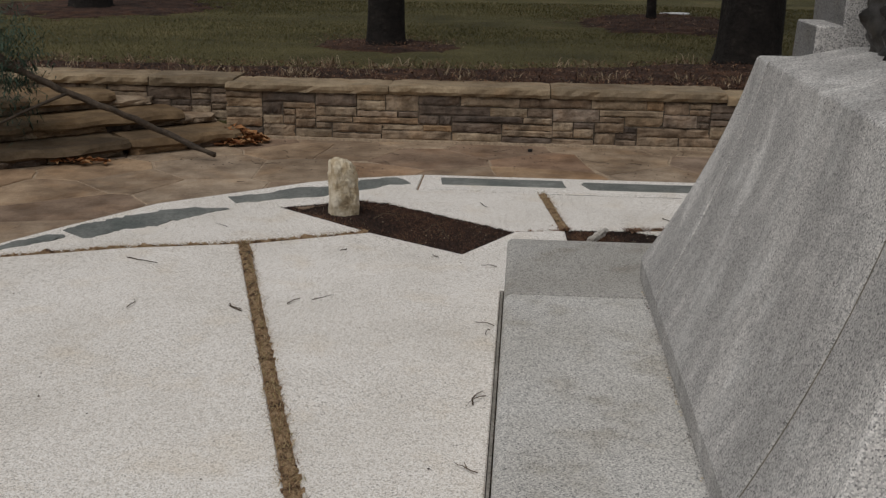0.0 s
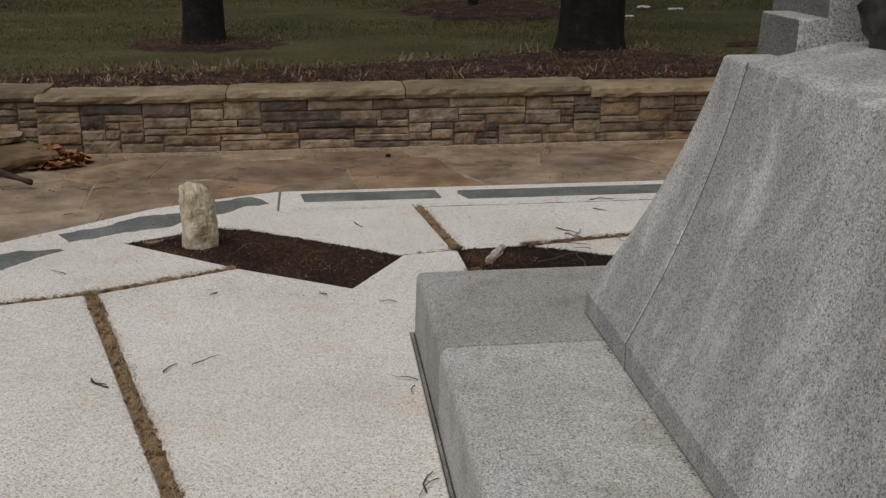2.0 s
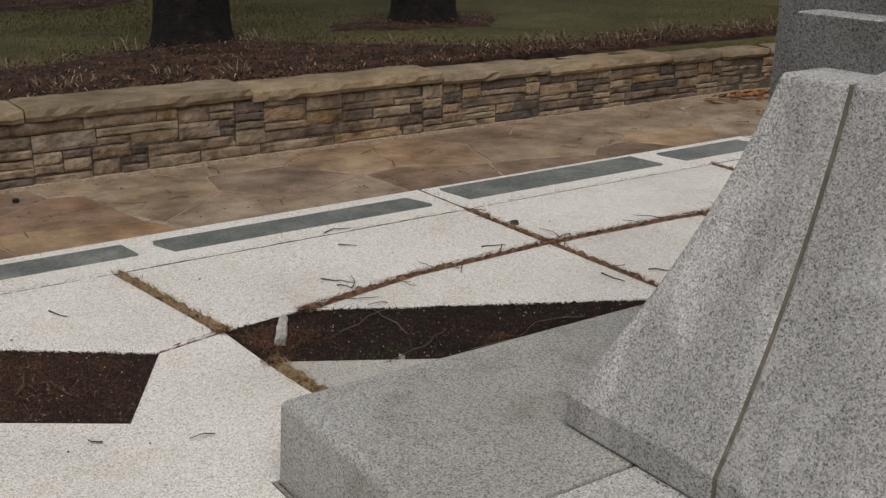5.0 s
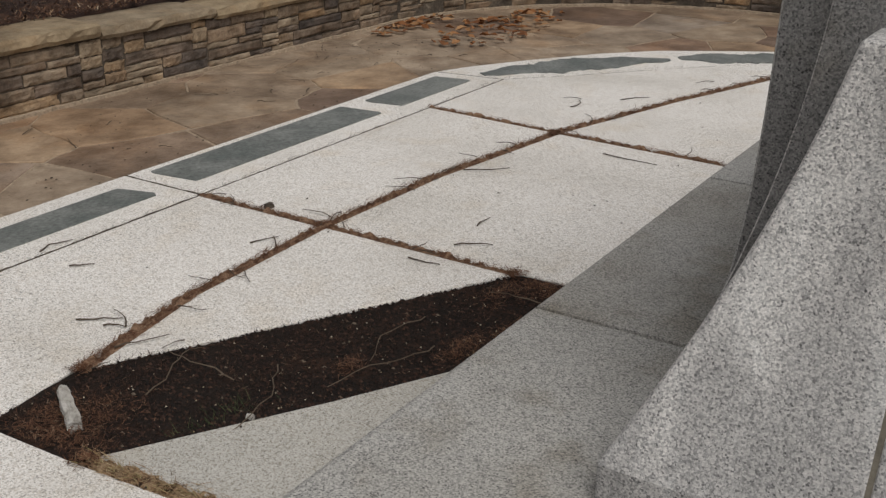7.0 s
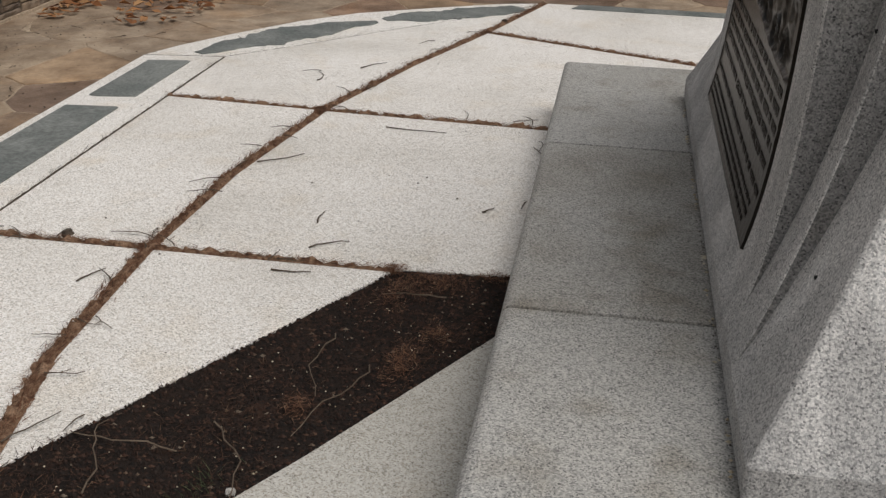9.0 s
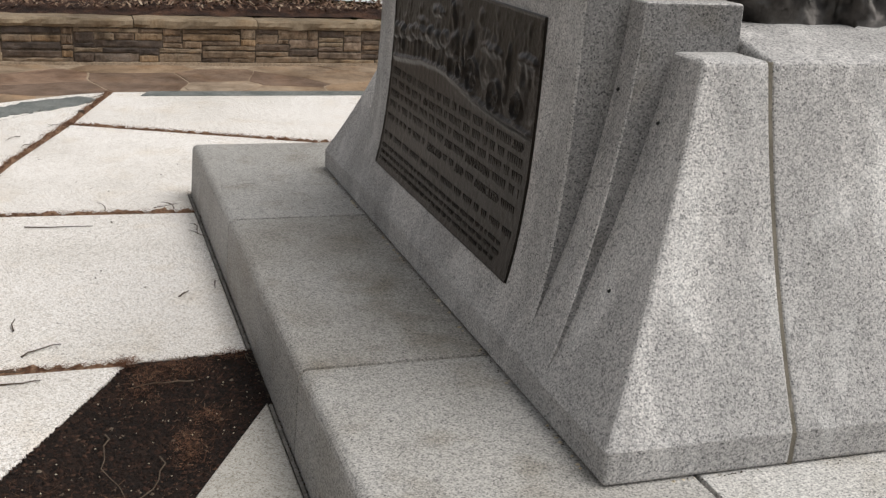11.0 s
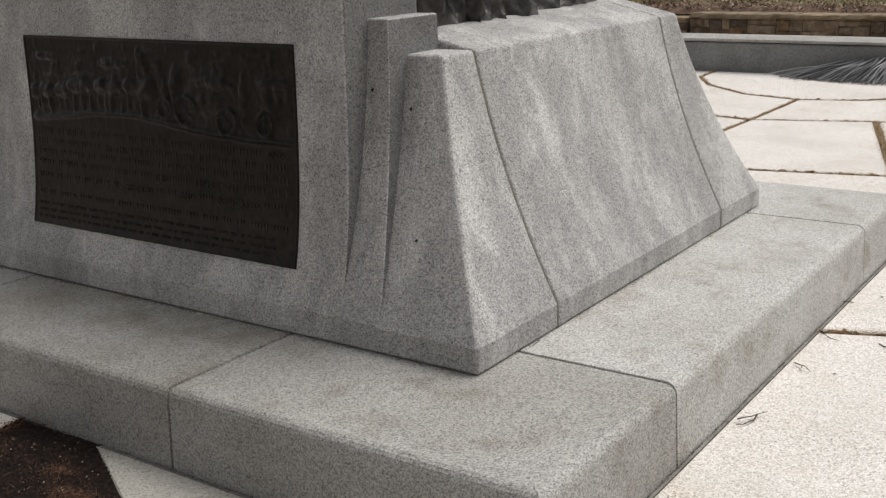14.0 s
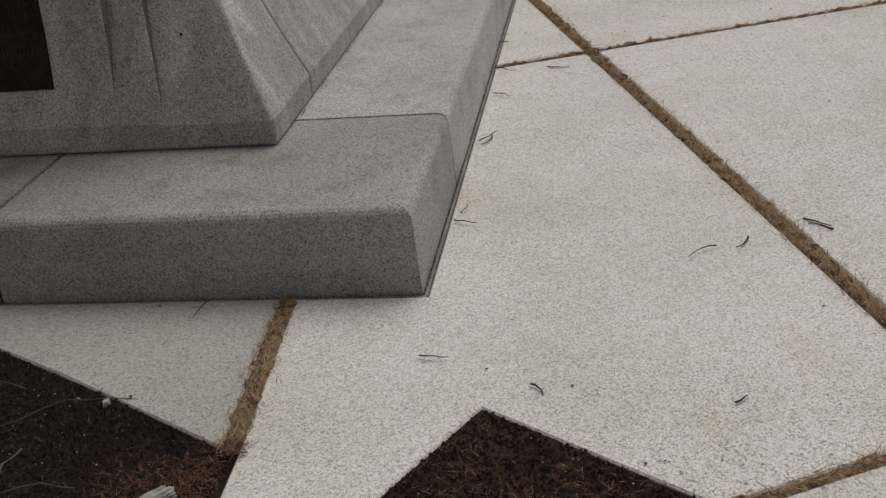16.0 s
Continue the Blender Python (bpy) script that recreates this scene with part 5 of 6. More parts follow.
bulk("mulch_chips", verts, faces, island("chips", [(0.0, (0.014, 0.008, 0.006)), (0.45, (0.06, 0.029, 0.018)), (0.8, (0.15, 0.073, 0.04)), (0.95, (0.25, 0.15, 0.085)), (1.0, (0.42, 0.33, 0.23))]), "loose brown bark chips on the mulch strip", "bark chips")

verts, faces = [], []
for k in range(9000):
    x, y = (rng.uniform(8.08, 8.95), rng.uniform(-1.5, 6.0)) if k % 2 else (rng.uniform(1.5, 8.2), rng.uniform(-7.5, -6.5))
    z = ground_z(x, y) + (0.06 if k % 2 else 0.095) + rng.uniform(0.0, 0.03)
    g, ln, w = rng.uniform(0, 6.3), rng.uniform(0.015, 0.06), rng.uniform(0.004, 0.011)
    c, q, t = math.cos(g), math.sin(g), rng.uniform(-0.03, 0.03)
    o = len(verts)
    verts += [(x - q * w, y + c * w, z), (x + q * w, y - c * w, z), (x + c * ln + q * w, y + q * ln - c * w, z + t), (x + c * ln - q * w, y + q * ln + c * w, z + t)]
    faces.append((o, o + 1, o + 2, o + 3))
bulk("mulch_chips", verts, faces, island("pale_chips", [(0.0, (0.04, 0.022, 0.015)), (0.4, (0.15, 0.085, 0.055)), (0.8, (0.30, 0.20, 0.135)), (1.0, (0.50, 0.40, 0.29))]), "loose reddish bark chips and leaf litter behind the walls", "bark chips")

# lawn blades
verts, faces = [], []
n = 0
while n < 120000:
    x, y = rng.uniform(-7.5, 8.5), 8.9 + 9 * rng.random() ** 1.7
    if mulch_any(x, y) > rng.uniform(-0.08, 0.08):
        n += 1
        continue
    z = ground_z(x, y) - 0.004
    g, h = rng.uniform(0, 6.3), rng.uniform(0.012, 0.034)
    w = 0.0025 + 0.0006 * (y - 9)
    c, s = math.cos(g), math.sin(g)
    lean = rng.uniform(0.2, 1.1) * h
    o = len(verts)
    verts += [(x - w, y, z), (x + w, y, z), (x + c * lean, y + s * lean, z + h)]
    faces.append((o, o + 1, o + 2))
    n += 1
bulk("lawn_grass", verts, faces, BLADE, "short green and straw-coloured lawn blades", "grass")


def tufts(spots, name, label, tall, count, material=None):
    vs, fs = [], []
    for x, y, size in spots:
        z = ground_z(x, y) + 0.02
        for _ in range(count):
            g, t = rng.uniform(0, 6.3), rng.uniform(0.4, 1.5)
            ln = tall * size * rng.uniform(0.5, 1.1)
            bx, by = x + rng.gauss(0, 0.05 * size), y + rng.gauss(0, 0.04 * size)
            tx, ty, tz = math.cos(g) * math.sin(t) * ln, math.sin(g) * math.sin(t) * ln, math.cos(t) * ln
            w = rng.uniform(0.002, 0.004)
            o = len(vs)
            vs += [(bx - w, by, z), (bx + w, by, z), (bx + tx * 0.55 + w, by + ty * 0.55, z + tz * 0.7), (bx + tx * 0.55 - w, by + ty * 0.55, z + tz * 0.7), (bx + tx, by + ty, z + tz * 0.85)]
            fs += [(o, o + 1, o + 2, o + 3), (o + 3, o + 2, o + 4)]
    bulk(name, vs, fs, material or STRAW, label, "grass")


spots = []
for _ in range(95):
    x = rng.uniform(-5, 7)
    spots.append((x, rng.choice((rng.uniform(8.6, 8.95), north_edge(x) + rng.uniform(-0.25, 0.08))), rng.uniform(0.5, 1.2)))
tufts(spots, "dry_tufts", "cut-back dry grass tufts along the mulch strip", 0.13, 24, DRYTUFT)
tufts([(8.35, 2.25, 1.3), (8.42, 2.5, 1.1), (8.3, 2.0, 1.0), (8.5, 1.5, 0.8), (8.4, 3.6, 0.9), (8.3, 0.5, 1.1), (8.45, 3.0, 0.6)], "dry_perennials", "brown dead perennial stalks behind the wall", 0.20, 190, NEEDLE)
tufts([(rng.uniform(2.0, 6.0), -6.75 - rng.uniform(0, 0.5), rng.uniform(0.7, 1.3)) for _ in range(18)], "far_tufts", "straw-brown dead stalks behind the far wall", 0.20, 60, DRYTUFT)


# ---- trees ----
def tree(x, y, r, height, material, seed, label, low=2.2, branches=7):
    rr = random.Random(seed)
    t = thing("tree", x, y, ground_z(x, y) - 0.02, label, "tree")
    z0 = t.location.z
    bm = bmesh.new()
    rings, k = [], 28
    for i in range(30):
        h = height * 0.62 * (i / 29) ** 1.5
        flare_r = r * (1 + 0.22 * math.exp(-h / 0.06) + 0.08 * math.exp(-h / 0.5)) * (1 - 0.55 * h / height)
        ring_pts = []
        for j in range(k):
            a = 2 * math.pi * j / k
            bump = 1 + 0.10 * noise.noise((math.cos(a) * 2.2, math.sin(a) * 2.2, h * 0.6 + seed)) + 0.09 * abs(noise.noise((math.cos(a) * 7, math.sin(a) * 7, h * 1.2 + seed)))
            ring_pts.append((x + math.cos(a) * flare_r * bump + 0.02 * h * math.sin(seed), y + math.sin(a) * flare_r * bump, z0 + h))
        rings.append(ring_pts)
    ring_loft(bm, rings)
    part("trunk", bm, material, t, smooth=True)
    vs, fs = [], []
    def limb(p, d, ln, rad, depth):
        pts = [p]
        for _ in range(5):
            d = (d + Vector((rr.uniform(-0.22, 0.22), rr.uniform(-0.22, 0.22), rr.uniform(-0.05, 0.2)))).normalized()
            pts.append(pts[-1] + d * ln / 5)
        tube(vs, fs, pts, rad, rad * 0.45, 6 if depth > 1 else 4)
        if depth:
            for q in pts[2:]:
                for _ in range(2):
                    e = (d + Vector((rr.uniform(-0.9, 0.9), rr.uniform(-0.9, 0.9), rr.uniform(-0.3, 0.6)))).normalized()
                    limb(q, e, ln * rr.uniform(0.45, 0.65), rad * 0.45, depth - 1)
    for i in range(branches):
        a = 2.4 * i + rr.uniform(-0.4, 0.4)
        h = low + (height * 0.6 - low) * i / max(1, branches - 1)
        limb(Vector((x + 0.02 * h * math.sin(seed), y, z0 + h)), Vector((math.cos(a), math.sin(a), rr.uniform(0.35, 0.9))).normalized(), height * rr.uniform(0.25, 0.36), r * 0.42, 2)
    me = bpy.data.meshes.new("limbs")
    me.from_pydata(vs, [], fs)
    me.materials.append(material)
    part("crown", me, material, t, "bare winter limbs and twigs")
    return t


DARK = "dark-barked bare tree standing in the lawn"
tree(-1.42, 11.40, 0.185, 9, BARK, 1, DARK)
tree(2.06, 10.42, 0.275, 11, BARK, 2, "thick dark-barked bare tree at the mulch edge")
tree(4.43, 10.80, 0.275, 10, BARK, 3, DARK)
tree(1.69, 15.25, 0.062, 4.5, BARK, 4, "slender young bare tree in a mulch ring", 1.6, 5)
tree(-6.05, 15.3, 0.26, 9, BARK, 6, DARK)
tree(10.05, 2.85, 0.25, 10, BARK, 5, DARK)
tree(9.6, -0.5, 0.38, 10, BARK, 15, DARK)
tree(12.5, -2.65, 0.34, 10, GREYBARK, 31, "grey-barked bare tree beyond the board fence")
tree(7.25, -11.7, 0.10, 8, GREYBARK, 12, "straight grey-brown trunk at the lawn's edge", 3.5, 6)
FAR = "grey bare tree with many spreading limbs at the wood's edge"
tree(8.4, -17.7, 0.21, 9, GREYBARK, 21, FAR, 0.8, 11)
tree(11.2, -17.6, 0.15, 7, GREYBARK, 22, FAR, 0.7, 9)
tree(12.6, -19.0, 0.2, 7, GREYBARK, 23, FAR, 0.6, 9)
tree(5.6, -20.5, 0.2, 9, GREYBARK, 24, FAR, 1.0, 9)
tree(9.6, -22.5, 0.17, 9, GREYBARK, 25, FAR, 1.0, 9)
for i in range(9):
    tree(4 + 1.9 * i + rng.uniform(-0.5, 0.5), -24.5 - rng.uniform(0, 5), 0.12, 6, GREYBARK, 40 + i, FAR, 0.5, 8)
tree(17.5, -8.5, 0.3, 10, GREYBARK, 26, FAR, 1.5, 8)


def conifer(x, y, height, seed):
    rr = random.Random(seed)
    t = thing("conifer", x, y, ground_z(x, y), "small dark green conifer at the lawn's edge", "conifer")
    z0 = t.location.z
    vs, fs = [], []
    tube(vs, fs, [(x, y, z0 - 0.05), (x, y, z0 + height * 0.9)], 0.05, 0.01, 6)
    me = bpy.data.meshes.new("stem")
    me.from_pydata(vs, [], fs)
    me.materials.append(BARK)
    part("trunk", me, BARK, t)
    vs, fs = [], []
    for _ in range(5200):
        h = rr.random() ** 1.4
        a = rr.uniform(0, 6.3)
        rad = (1 - h) ** 0.8 * height * 0.72 * rr.uniform(0.35, 1.0) * (1 + 0.25 * math.sin(a * 3 + h * 30))
        p = Vector((x + math.cos(a) * rad, y + math.sin(a) * rad, z0 + 0.08 + h * height - rad * 0.12))
        d = Vector((math.cos(a) + rr.uniform(-0.6, 0.6), math.sin(a) + rr.uniform(-0.6, 0.6), rr.uniform(-0.3, 0.6))) * 0.09
        s = Vector((-math.sin(a), math.cos(a), rr.uniform(-0.5, 0.5))) * 0.014
        o = len(vs)
        vs += [p - s, p + s, p + d]
        fs.append((o, o + 1, o + 2))
    me = bpy.data.meshes.new("needles")
    me.from_pydata(vs, [], fs)
    me.materials.append(GREEN)
    part("crown", me, GREEN, t, "dense dark needles")


conifer(8.1, -11.4, 0.62, 5)

# ---- iron fence, lamp posts, board fence and the wooded slope far off ----
fence = thing("iron_fence", 6.0, -21.6, ground_z(6, -21.6), "black iron railing along the far lawn", "fence")
for i in range(8):
    x, y = 9.3 - 1.3 * i, -21.6
    z = ground_z(x, y) - 0.05
    part("post", block(x - 0.035, y - 0.035, z, x + 0.035, y + 0.035, z + 1.85, 0.006, 1), IRON, fence)
    if i < 7:
        for h in (0.12, 1.64):
            part("rail", block(x - 1.27, y - 0.015, z + h, x - 0.04, y + 0.015, z + h + 0.04), IRON, fence)
        for j in range(1, 11):
            part("picket", block(x - 0.118 * j - 0.008, y - 0.008, z + 0.06, x - 0.118 * j + 0.008, y + 0.008, z + 1.76), IRON, fence)
for x, y, h in ((6.4, -14.2, 4.2), (8.45, -22.2, 2.4)):
    z = ground_z(x, y) - 0.05
    lamp = thing("lamp_post", x, y, z, "thin black lamp post on the far lawn", "lamp post")
    vs, fs = [], []
    tube(vs, fs, [(x, y, z), (x, y, z + 0.3), (x, y, z + h)], 0.035, 0.026, 8)
    me = bpy.data.meshes.new("pole")
    me.from_pydata(vs, [], fs)
    me.materials.append(IRON)
    part("pole", me, IRON, lamp)
    part("lantern", block(x - 0.08, y - 0.08, z + h, x + 0.08, y + 0.08, z + h + 0.16, 0.03), SNOW, lamp, "pale frosted lantern")
z = ground_z(5.54, -8.4)
part("body", block(5.48, -8.46, z - 0.02, 5.60, -8.34, z + 0.20, 0.01), plain("green_box", [(0.3, (0.05, 0.07, 0.06)), (0.7, (0.09, 0.11, 0.10))], 10), thing("utility_box", 5.54, -8.4, z - 0.02, "small green-grey utility box at the lawn's edge", "utility box"))
bf = thing("board_fence", 11.95, 1.5, ground_z(11.95, 1.5), "grey board fence with dark posts beyond the snow", "fence")
for i in range(44):
    y = -0.6 + 0.145 * i
    z = ground_z(11.95, y) - 0.03
    part("board", block(11.95, y, z, 11.975, y + 0.136, z + 1.15 + rng.uniform(-0.01, 0.01)), FENCE, bf)
for i in range(4):
    y = -0.55 + 1.62 * i
    z = ground_z(11.85, y) - 0.03
    part("post", block(11.83, y - 0.04, z, 11.92, y + 0.04, z + 1.2, 0.006, 1), BARK, bf, "dark post")
slope_v, slope_f = [], []
for i in range(61):
    a = radians(-115 + 150 * i / 60)
    for k in range(7):
        d, h = 34 + 4 * k, (-3.4, -0.6, 2.4, 5.0, 6.6, 8.0, 9.0)[k]
        slope_v.append((CX + math.cos(a) * d, CY + math.sin(a) * d, h + 1.2 * noise.noise((i * 0.6, k, 0)) * (k > 0)))
for i in range(60):
    for k in range(6):
        o = i * 7 + k
        slope_f.append((o, o + 1, o + 8, o + 7))
bulk("backdrop", slope_v, slope_f, WOODS, "grey-brown leafless wooded slope in the distance", "woods", "structure", True)

verts, faces = [], []
for _ in range(520):
    x, y = rng.uniform(2, 24), -17 - rng.uniform(0, 13)
    p = Vector((x, y, ground_z(x, y)))
    d = Vector((rng.uniform(-0.5, 0.5), rng.uniform(-0.3, 0.3), 1))
    ln = rng.uniform(1.6, 4.5)
    pts = [p]
    for _ in range(4):
        d = (d + Vector((rng.uniform(-0.45, 0.45), rng.uniform(-0.4, 0.4), 0.1))).normalized()
        pts.append(pts[-1] + d * ln / 4)
    r = rng.uniform(0.008, 0.022)
    tube(verts, faces, pts, r, r * 0.4, 3)
    for q in pts[1:4]:
        e = (d + Vector((rng.uniform(-1, 1), rng.uniform(-0.5, 0.5), rng.uniform(-0.1, 0.6)))).normalized()
        tube(verts, faces, [q, q + e * ln * 0.15 + Vector((0, 0, 0.05)), q + e * ln * 0.32], r * 0.6, r * 0.25, 3)
bulk("thicket", verts, faces, THICKET, "grey-brown tangle of bare saplings below the lawn", "thicket")

# ---- snow ----
def snow(cx, cy, rx, ry, seed, lift=0.012):
    k, vs = 48, []
    for f, h in ((0, 0.012), (0.5, 0.011), (0.85, 0.006), (1.0, -0.012)):
        for i in range(k):
            a = 2 * math.pi * i / k
            q = f * (1 + 0.7 * noise.noise((math.cos(a) * 1.7, math.sin(a) * 1.7, seed)) + 0.5 * noise.noise((math.cos(a) * 4, math.sin(a) * 4, seed)) + 0.2 * noise.noise((math.cos(a) * 11, math.sin(a) * 11, seed)))
            x, y = cx + rx * q * math.cos(a), cy + ry * q * math.sin(a)
            vs.append((x, y, ground_z(x, y) + h + lift))
    fs = [(r * k + i, r * k + (i + 1) % k, (r + 1) * k + (i + 1) % k, (r + 1) * k + i) for r in range(3) for i in range(k)]
    bulk("snow_patch", vs, fs, SNOW, "leftover patch of old white snow on the lawn", "snow", "stuff", True)


snow(9.42, 1.4, 0.66, 5.6, 2, 0.088)
for x, y, a, b in ((2.10, 16.3, 0.16, 0.10), (1.95, 14.9, 0.07, 0.05), (2.12, 14.75, 0.10, 0.07), (2.25, 14.45, 0.11, 0.06), (2.34, 14.2, 0.08, 0.05), (2.28, 13.95, 0.07, 0.04), (2.9, 15.0, 0.12, 0.06), (-6.5, 16.1, 0.35, 0.2), (3.9, 14.9, 0.10, 0.06), (4.2, 14.6, 0.07, 0.04), (5.3, 12.9, 0.16, 0.07), (5.7, 12.7, 0.10, 0.05), (3.3, 13.6, 0.06, 0.04)):
    for _ in range(3):
        snow(x + rng.uniform(-0.8, 0.8) * a, y + rng.uniform(-0.8, 0.8) * b, a * rng.uniform(0.3, 0.8), b * rng.uniform(0.3, 0.8), rng.uniform(0, 50))

# ---- fallen branch with its needles ----
verts, faces = [], []
def knobbly(pts, r0, r1):
    line = []
    for p, q in zip(pts, pts[1:]):
        for i in range(5):
            c = Vector(p).lerp(Vector(q), i / 5)
            line.append(c + Vector((noise.noise(c * 9), noise.noise(c * 9 + Vector((4, 0, 0))), noise.noise(c * 9 + Vector((0, 4, 0))))) * 0.014)
    o = len(verts)
    tube(verts, faces, line + [Vector(pts[-1])], r0, r1, 10)
    for i in range(o, len(verts)):
        c = Vector(verts[i])
        verts[i] = c + Vector((noise.noise(c * 26), noise.noise(c * 26 + Vector((5, 0, 0))), noise.noise(c * 26 + Vector((0, 5, 0))))) * 0.010


knobbly([(-2.08, 7.25, 0.03), (-2.42, 7.28, 0.17), (-2.72, 7.15, 0.33), (-2.98, 7.05, 0.46), (-3.25, 6.95, 0.62), (-3.6, 6.95, 0.82), (-4.1, 7.0, 1.0)], 0.019, 0.026)
knobbly([(-2.72, 7.15, 0.33), (-3.0, 7.2, 0.42), (-3.35, 7.2, 0.56), (-3.9, 7.3, 0.66)], 0.018, 0.013)
tube(verts, faces, [(-2.98, 7.05, 0.46), (-3.2, 6.8, 0.36), (-3.5, 6.6, 0.2)], 0.012, 0.006, 6)
fb = thing("fallen_branch", -2.9, 7.1, 0.0, "bare grey-brown fallen branch lying on the stone steps", "branch")
me = bpy.data.meshes.new("wood")
me.from_pydata(verts, [], faces)
me.materials.append(BRANCH)
me.shade_smooth()
part("wood", me, BRANCH, fb)
verts, faces = [], []
for _ in range(5000):
    f = rng.random()
    p = Vector((-3.2 - 0.8 * f, 7.0 + rng.gauss(0, 0.2), 0.72 + 0.22 * f + rng.gauss(-0.10, 0.17)))
    if p.z < 0.15:
        continue
    d = Vector((rng.uniform(-1, 1), rng.uniform(-1, 1), rng.uniform(-1.0, 0.5))).normalized() * rng.uniform(0.05, 0.09)
    s = d.cross(Vector((0, 0, 1))).normalized() * 0.005
    o = len(verts)
    verts += [p - s, p + s, p + d]
    faces.append((o, o + 1, o + 2))
me = bpy.data.meshes.new("foliage")
me.from_pydata(verts, [], faces)
me.materials.append(GREEN)
part("foliage", me, GREEN, fb, "dark green conifer needles")


# ---- leaves, twigs and crumbs ----
def leaves(cx, cy, rx, ry, count, pile, label):
    vs, fs = [], []
    for _ in range(count):
        a, q = rng.uniform(0, 6.3), math.sqrt(rng.random())
        x, y = cx + math.cos(a) * q * rx, cy + math.sin(a) * q * ry
        z = 0.004 + pile * (1 - q) * rng.random()
        g, s = rng.uniform(0, 6.3), rng.uniform(0.03, 0.06)
        c, n = math.cos(g) * s, math.sin(g) * s
        t1, t2 = rng.uniform(0, 0.03), rng.uniform(0, 0.03)
        o = len(vs)
        vs += [(x - c, y - n, z), (x + n * 0.45, y - c * 0.45, z + t1), (x + c, y + n, z + 0.01), (x - n * 0.45, y + c * 0.45, z + t2)]
        fs += [(o, o + 1, o + 2), (o, o + 2, o + 3)]
    bulk("dead_leaves", vs, fs, LEAFMAT, label, "leaves")


leaves(-2.12, 7.93, 0.26, 0.20, 230, 0.13, "heap of curled orange-brown leaves in the wall corner")
leaves(-2.95, 7.02, 0.22, 0.06, 40, 0.03, "few brown leaves along the lowest step")
leaves(5.9, 7.35, 0.85, 0.3, 130, 0.03, "scattered brown leaves in the curved wall corner")
leaves(5.6, 7.9, 0.5, 0.15, 60, 0.04, "brown leaves drifted against the wall")

TW = []
for i in range(10):
    vs, fs = [], []
    p, d = Vector((0, 0, 0.004)), Vector((1, 0, 0))
    pts, ln = [p.copy()], rng.uniform(0.05, 0.13)
    turn = rng.uniform(-0.3, 0.3)
    for k in range(5):
        d = (Matrix.Rotation(turn * rng.uniform(0.2, 1.4), 3, "Z") @ d)
        p = p + d * ln / 5
        pts.append(Vector((p.x, p.y, 0.004 + 0.006 * rng.random())))
    tube(vs, fs, pts, 0.0024, 0.0012, 4)
    if i % 3 == 0:
        q = pts[2]
        tube(vs, fs, [q, q + Vector((0.02, 0.025 * rng.choice((-1, 1)), 0.003))], 0.0016, 0.001, 4)
    me = bpy.data.meshes.new("twig")
    me.from_pydata(vs, [], fs)
    me.materials.append(TWIG)
    TW.append(me)


def twig(x, y, z=0.003):
    ob = new("twig", rng.choice(TW))
    s = rng.uniform(0.8, 1.35)
    ob.matrix_basis = pose(x, y, z, 0, 0, rng.uniform(0, 360)) @ Matrix.Diagonal((s, s, 1, 1))
    tagged(ob, "thin dark fallen twig on the paving", "twig", "fallen twigs")


PLINTH_BOX = (QX0 - 0.03, QY0 - 0.03, QX1 + 0.03, QY1 + 0.03)
LYING = ((1.08, 6.36, 1.14, 6.30), (1.11, 6.55, 1.25, 6.54), (0.80, 6.00, 0.89, 5.89), (0.82, 5.90, 0.85, 5.83), (1.81, 5.43, 1.82, 5.30), (2.01, 5.36, 2.09, 5.24), (2.80, 5.80, 2.94, 5.64), (3.39, 5.39, 3.37, 5.11), (4.09, 5.90, 4.27, 5.94), (4.39, 5.74, 4.54, 5.63), (1.60, 5.99, 1.70, 5.94), (2.46, 4.83, 2.51, 4.79),
         (2.23, 5.39, 2.33, 5.39), (-1.86, 4.93, -1.69, 4.86), (-1.20, 4.32, -1.14, 4.27), (-0.96, 4.35, -0.92, 4.42), (-0.13, 3.41, -0.10, 3.52), (-0.22, 6.24, -0.18, 6.14), (-0.84, 5.19, -0.87, 5.16), (-1.13, 4.24, -1.20, 4.30), (-0.30, 2.59, -0.40, 2.61), (-0.38, 5.11, -0.41, 5.15))
for x0, y0, x1, y1 in LYING:
    vs, fs = [], []
    c, d = Vector(((x0 + x1) / 2, (y0 + y1) / 2, 0)), Vector((x1 - x0, y1 - y0, 0)) / 2
    b = Vector((-d.y, d.x, 0)) * rng.uniform(-0.35, 0.35)
    tube(vs, fs, [d * f + b * (1 - f * f) * rng.uniform(0.7, 1.2) + Vector((0, 0, 0.0035 + 0.004 * rng.random())) for f in (-1, -0.6, -0.2, 0.2, 0.6, 1)], 0.0032, 0.0016, 5)
    me = bpy.data.meshes.new("twig")
    me.from_pydata(vs, [], fs)
    me.materials.append(TWIG)
    ob = new("twig", me)
    ob.location = c
    tagged(ob, "thin dark fallen twig on the paving", "twig", "fallen twigs")
cnt = 0
while cnt < 15:
    x, y = rng.uniform(-2.2, 6.0), rng.uniform(0.5, 6.6)
    if (PLINTH_BOX[0] < x < PLINTH_BOX[2] and PLINTH_BOX[1] < y < PLINTH_BOX[3]) or inside(x, y, BED1) or inside(x, y, BED2):
        continue
    twig(x, y)
    cnt += 1
for text in ("cb c1 c2 c3 c4 c5 c6", "a1 j1", "i1 c2 b2", "c4 g1"):
    names = text.split()
    for a, b in zip(names, names[1:]):
        for _ in range(4):
            f = rng.random()
            twig(P[a][0] + (P[b][0] - P[a][0]) * f + rng.uniform(-0.05, 0.05), P[a][1] + (P[b][1] - P[a][1]) * f + rng.uniform(-0.05, 0.05))
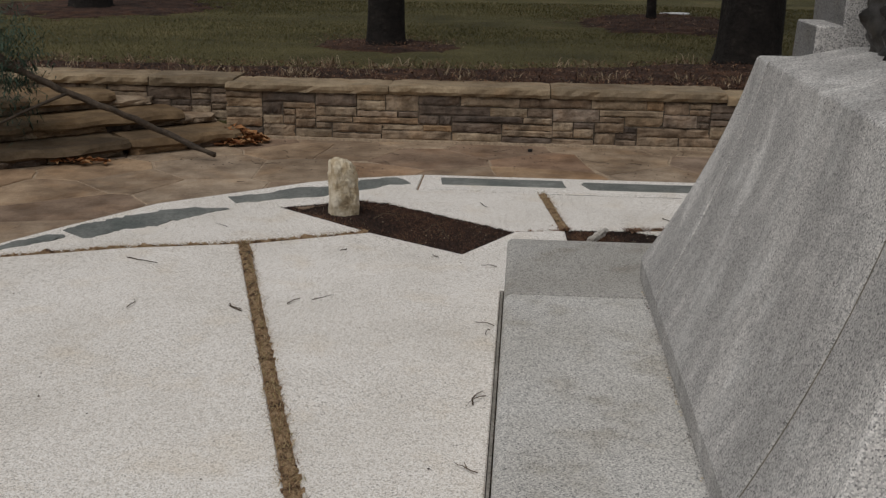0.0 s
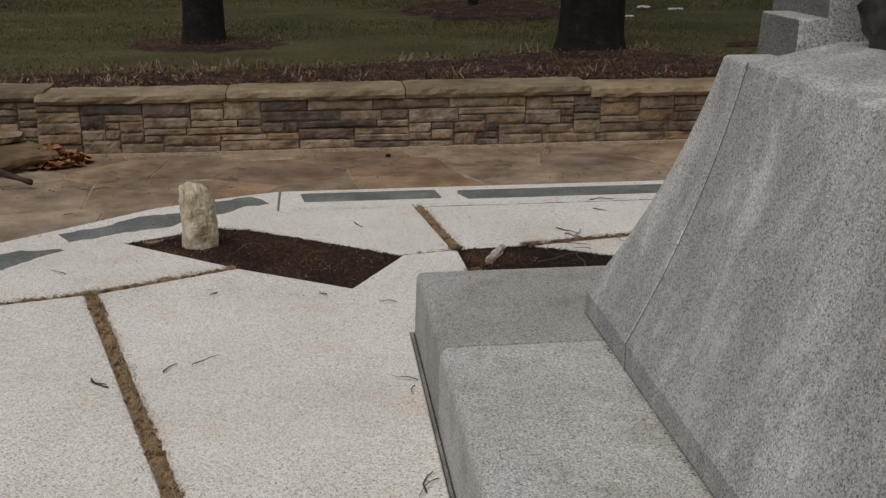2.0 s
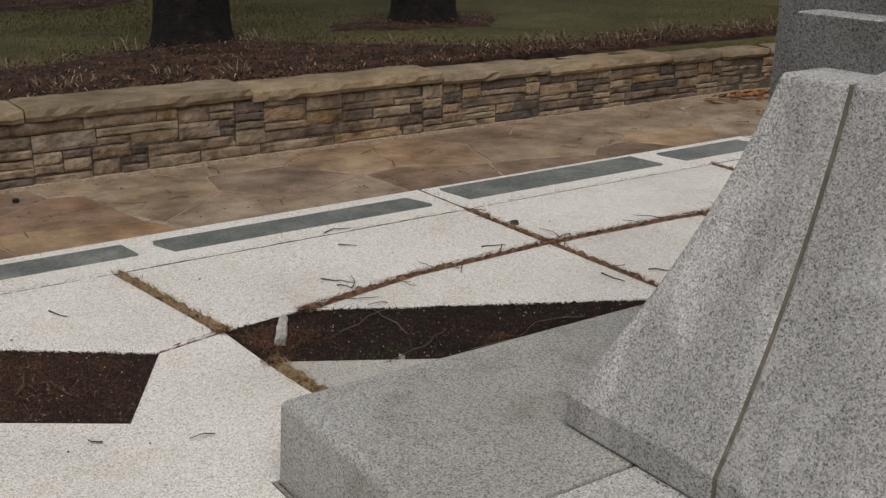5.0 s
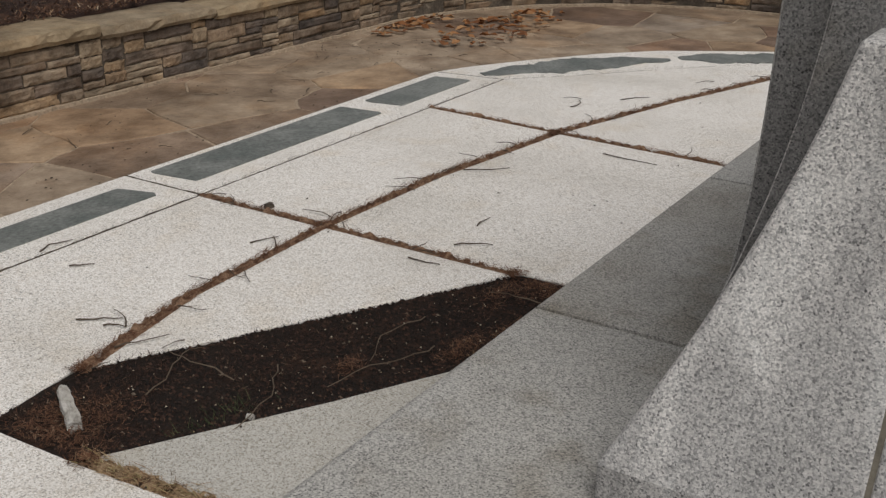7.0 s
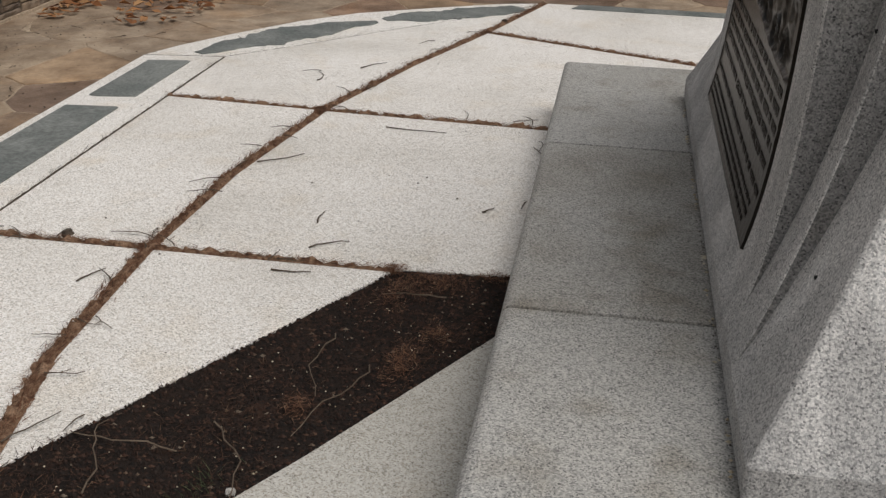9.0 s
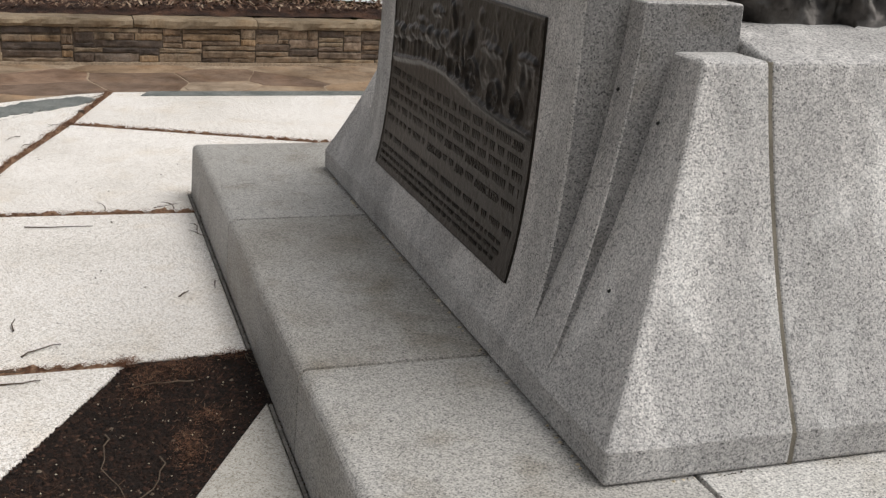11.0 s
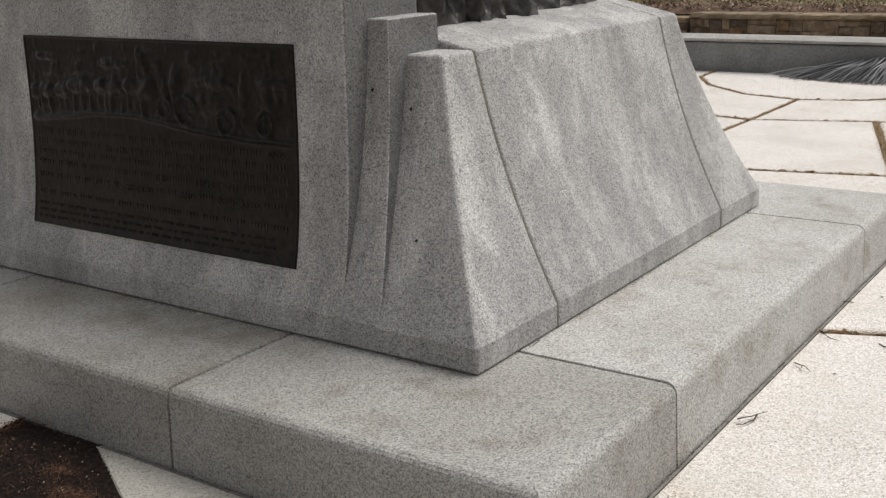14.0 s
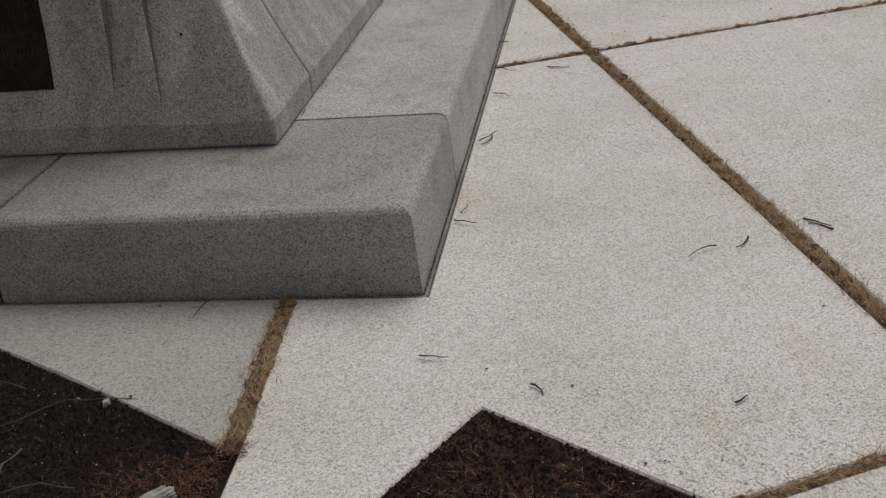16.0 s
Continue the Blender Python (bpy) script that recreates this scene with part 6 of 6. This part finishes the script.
for _ in range(34):
    twig(rng.uniform(-2.0, 6.0), rng.uniform(7.1, 7.95), -0.008)
for _ in range(6):
    twig(QX0 - rng.uniform(0.02, 0.05), rng.uniform(2.0, 4.6))
for _ in range(6):
    twig(rng.uniform(0, 3.8), QY1 + rng.uniform(0.0, 0.05))

# crumbs and grit on concrete and along the foot of plinth and pedestal
verts, faces = [], []


def crumb(x, y, z, r):
    o = len(verts)
    h = rng.uniform(0.4, 0.9) * r
    verts.extend([(x - r, y, z), (x, y - r * rng.uniform(0.6, 1.2), z), (x + r, y, z), (x, y + r, z), (x, y, z + h)])
    faces.extend([(o, o + 1, o + 4), (o + 1, o + 2, o + 4), (o + 2, o + 3, o + 4), (o + 3, o, o + 4)])


for _ in range(420):
    x, y = rng.uniform(-2.3, 6.2), rng.uniform(0.5, 6.8)
    if not (PLINTH_BOX[0] < x < PLINTH_BOX[2] and PLINTH_BOX[1] < y < PLINTH_BOX[3]) and not inside(x, y, BED1) and not inside(x, y, BED2):
        crumb(x, y, 0.002, rng.uniform(0.002, 0.006))
for _ in range(900):
    crumb(rng.uniform(-3, 6.5), rng.uniform(7.0, 8.08), -0.012, rng.uniform(0.002, 0.008))
for _ in range(500):
    crumb(QX0 - abs(rng.gauss(0.004, 0.008)), rng.uniform(QY0, QY1), -0.007, rng.uniform(0.002, 0.005))
    crumb(rng.uniform(QX0, QX1), QY1 + abs(rng.gauss(0.004, 0.008)), -0.007, rng.uniform(0.002, 0.005))
for _ in range(330):
    f = rng.uniform(X0, X1)
    if noise.noise((f * 3.1, 0, 0)) > rng.uniform(-0.25, 0.25):
        crumb(f, Y1 + abs(rng.gauss(0.0, 0.007)), QZ, rng.uniform(0.001, 0.004))
    f = rng.uniform(Y0, Y1)
    if noise.noise((f * 3.1, 5, 0)) > rng.uniform(-0.2, 0.3):
        crumb(X0 - abs(rng.gauss(0.0, 0.006)), f, QZ, rng.uniform(0.001, 0.0035))
bulk("crumbs", verts, faces, TWIG, "dark crumbs of soil and bark on the stone", "crumbs")
verts, faces = [], []
for _ in range(150):
    x = rng.uniform(X0, X1)
    if noise.noise((x * 6, 3, 0)) > 0.05:
        crumb(x, Y1 + rng.uniform(0.001, 0.012), QZ, rng.uniform(0.002, 0.008))
    y = rng.uniform(Y0, Y1)
    if noise.noise((y * 5, 8, 0)) > 0.22:
        crumb(X0 - rng.uniform(0.001, 0.010), y, QZ, rng.uniform(0.002, 0.006))
bulk("mortar_crumbs", verts, faces, LIMESTONE, "pale mortar crumbs at the pedestal's foot", "crumbs")
# loose sticks lying in the soil
verts, faces = [], []
for x, y, a, ln in ((0.78, 5.35, 80, 0.30), (0.95, 5.28, 200, 0.42), (1.3, 5.0, 170, 0.4), (1.45, 5.15, 190, 0.35), (0.6, 5.5, 10, 0.3), (-0.5, 5.6, 60, 0.16), (-0.35, 5.5, 120, 0.15), (-0.8, 5.85, 30, 0.14), (1.75, 4.85, 100, 0.2)):
    d = Vector((math.cos(radians(a)), math.sin(radians(a)), 0))
    s = Vector((-d.y, d.x, 0))
    tube(verts, faces, [Vector((x, y, -0.009)) + d * ln * f + s * ln * (0.07 * math.sin(f * 5 + a) + 0.02 * math.sin(f * 17)) + Vector((0, 0, 0.02 * math.sin(f * 3))) for f in (0, 0.12, 0.25, 0.38, 0.5, 0.62, 0.75, 0.88, 1)], 0.0024, 0.0012, 5)
bulk("sticks", verts, faces, DRYSTICK, "dry brown sticks lying in the soil bed", "sticks")
verts, faces = [], []
for _ in range(120):
    x, y = rng.gauss(0.62, 0.09), rng.gauss(5.24, 0.03)
    if inside(x, y, BED2):
        g, h = rng.uniform(0, 6.3), rng.uniform(0.01, 0.04)
        o = len(verts)
        verts += [(x - 0.0015, y, -0.022), (x + 0.0015, y, -0.022), (x + math.cos(g) * 0.03, y + math.sin(g) * 0.03, -0.016 + h)]
        faces.append((o, o + 1, o + 2))
bulk("green_sprigs", verts, faces, island("sprig_green", [(0.0, (0.022, 0.03, 0.014)), (0.6, (0.06, 0.075, 0.032)), (1.0, (0.14, 0.13, 0.07))]), "small green sprigs at the soil's edge", "grass")
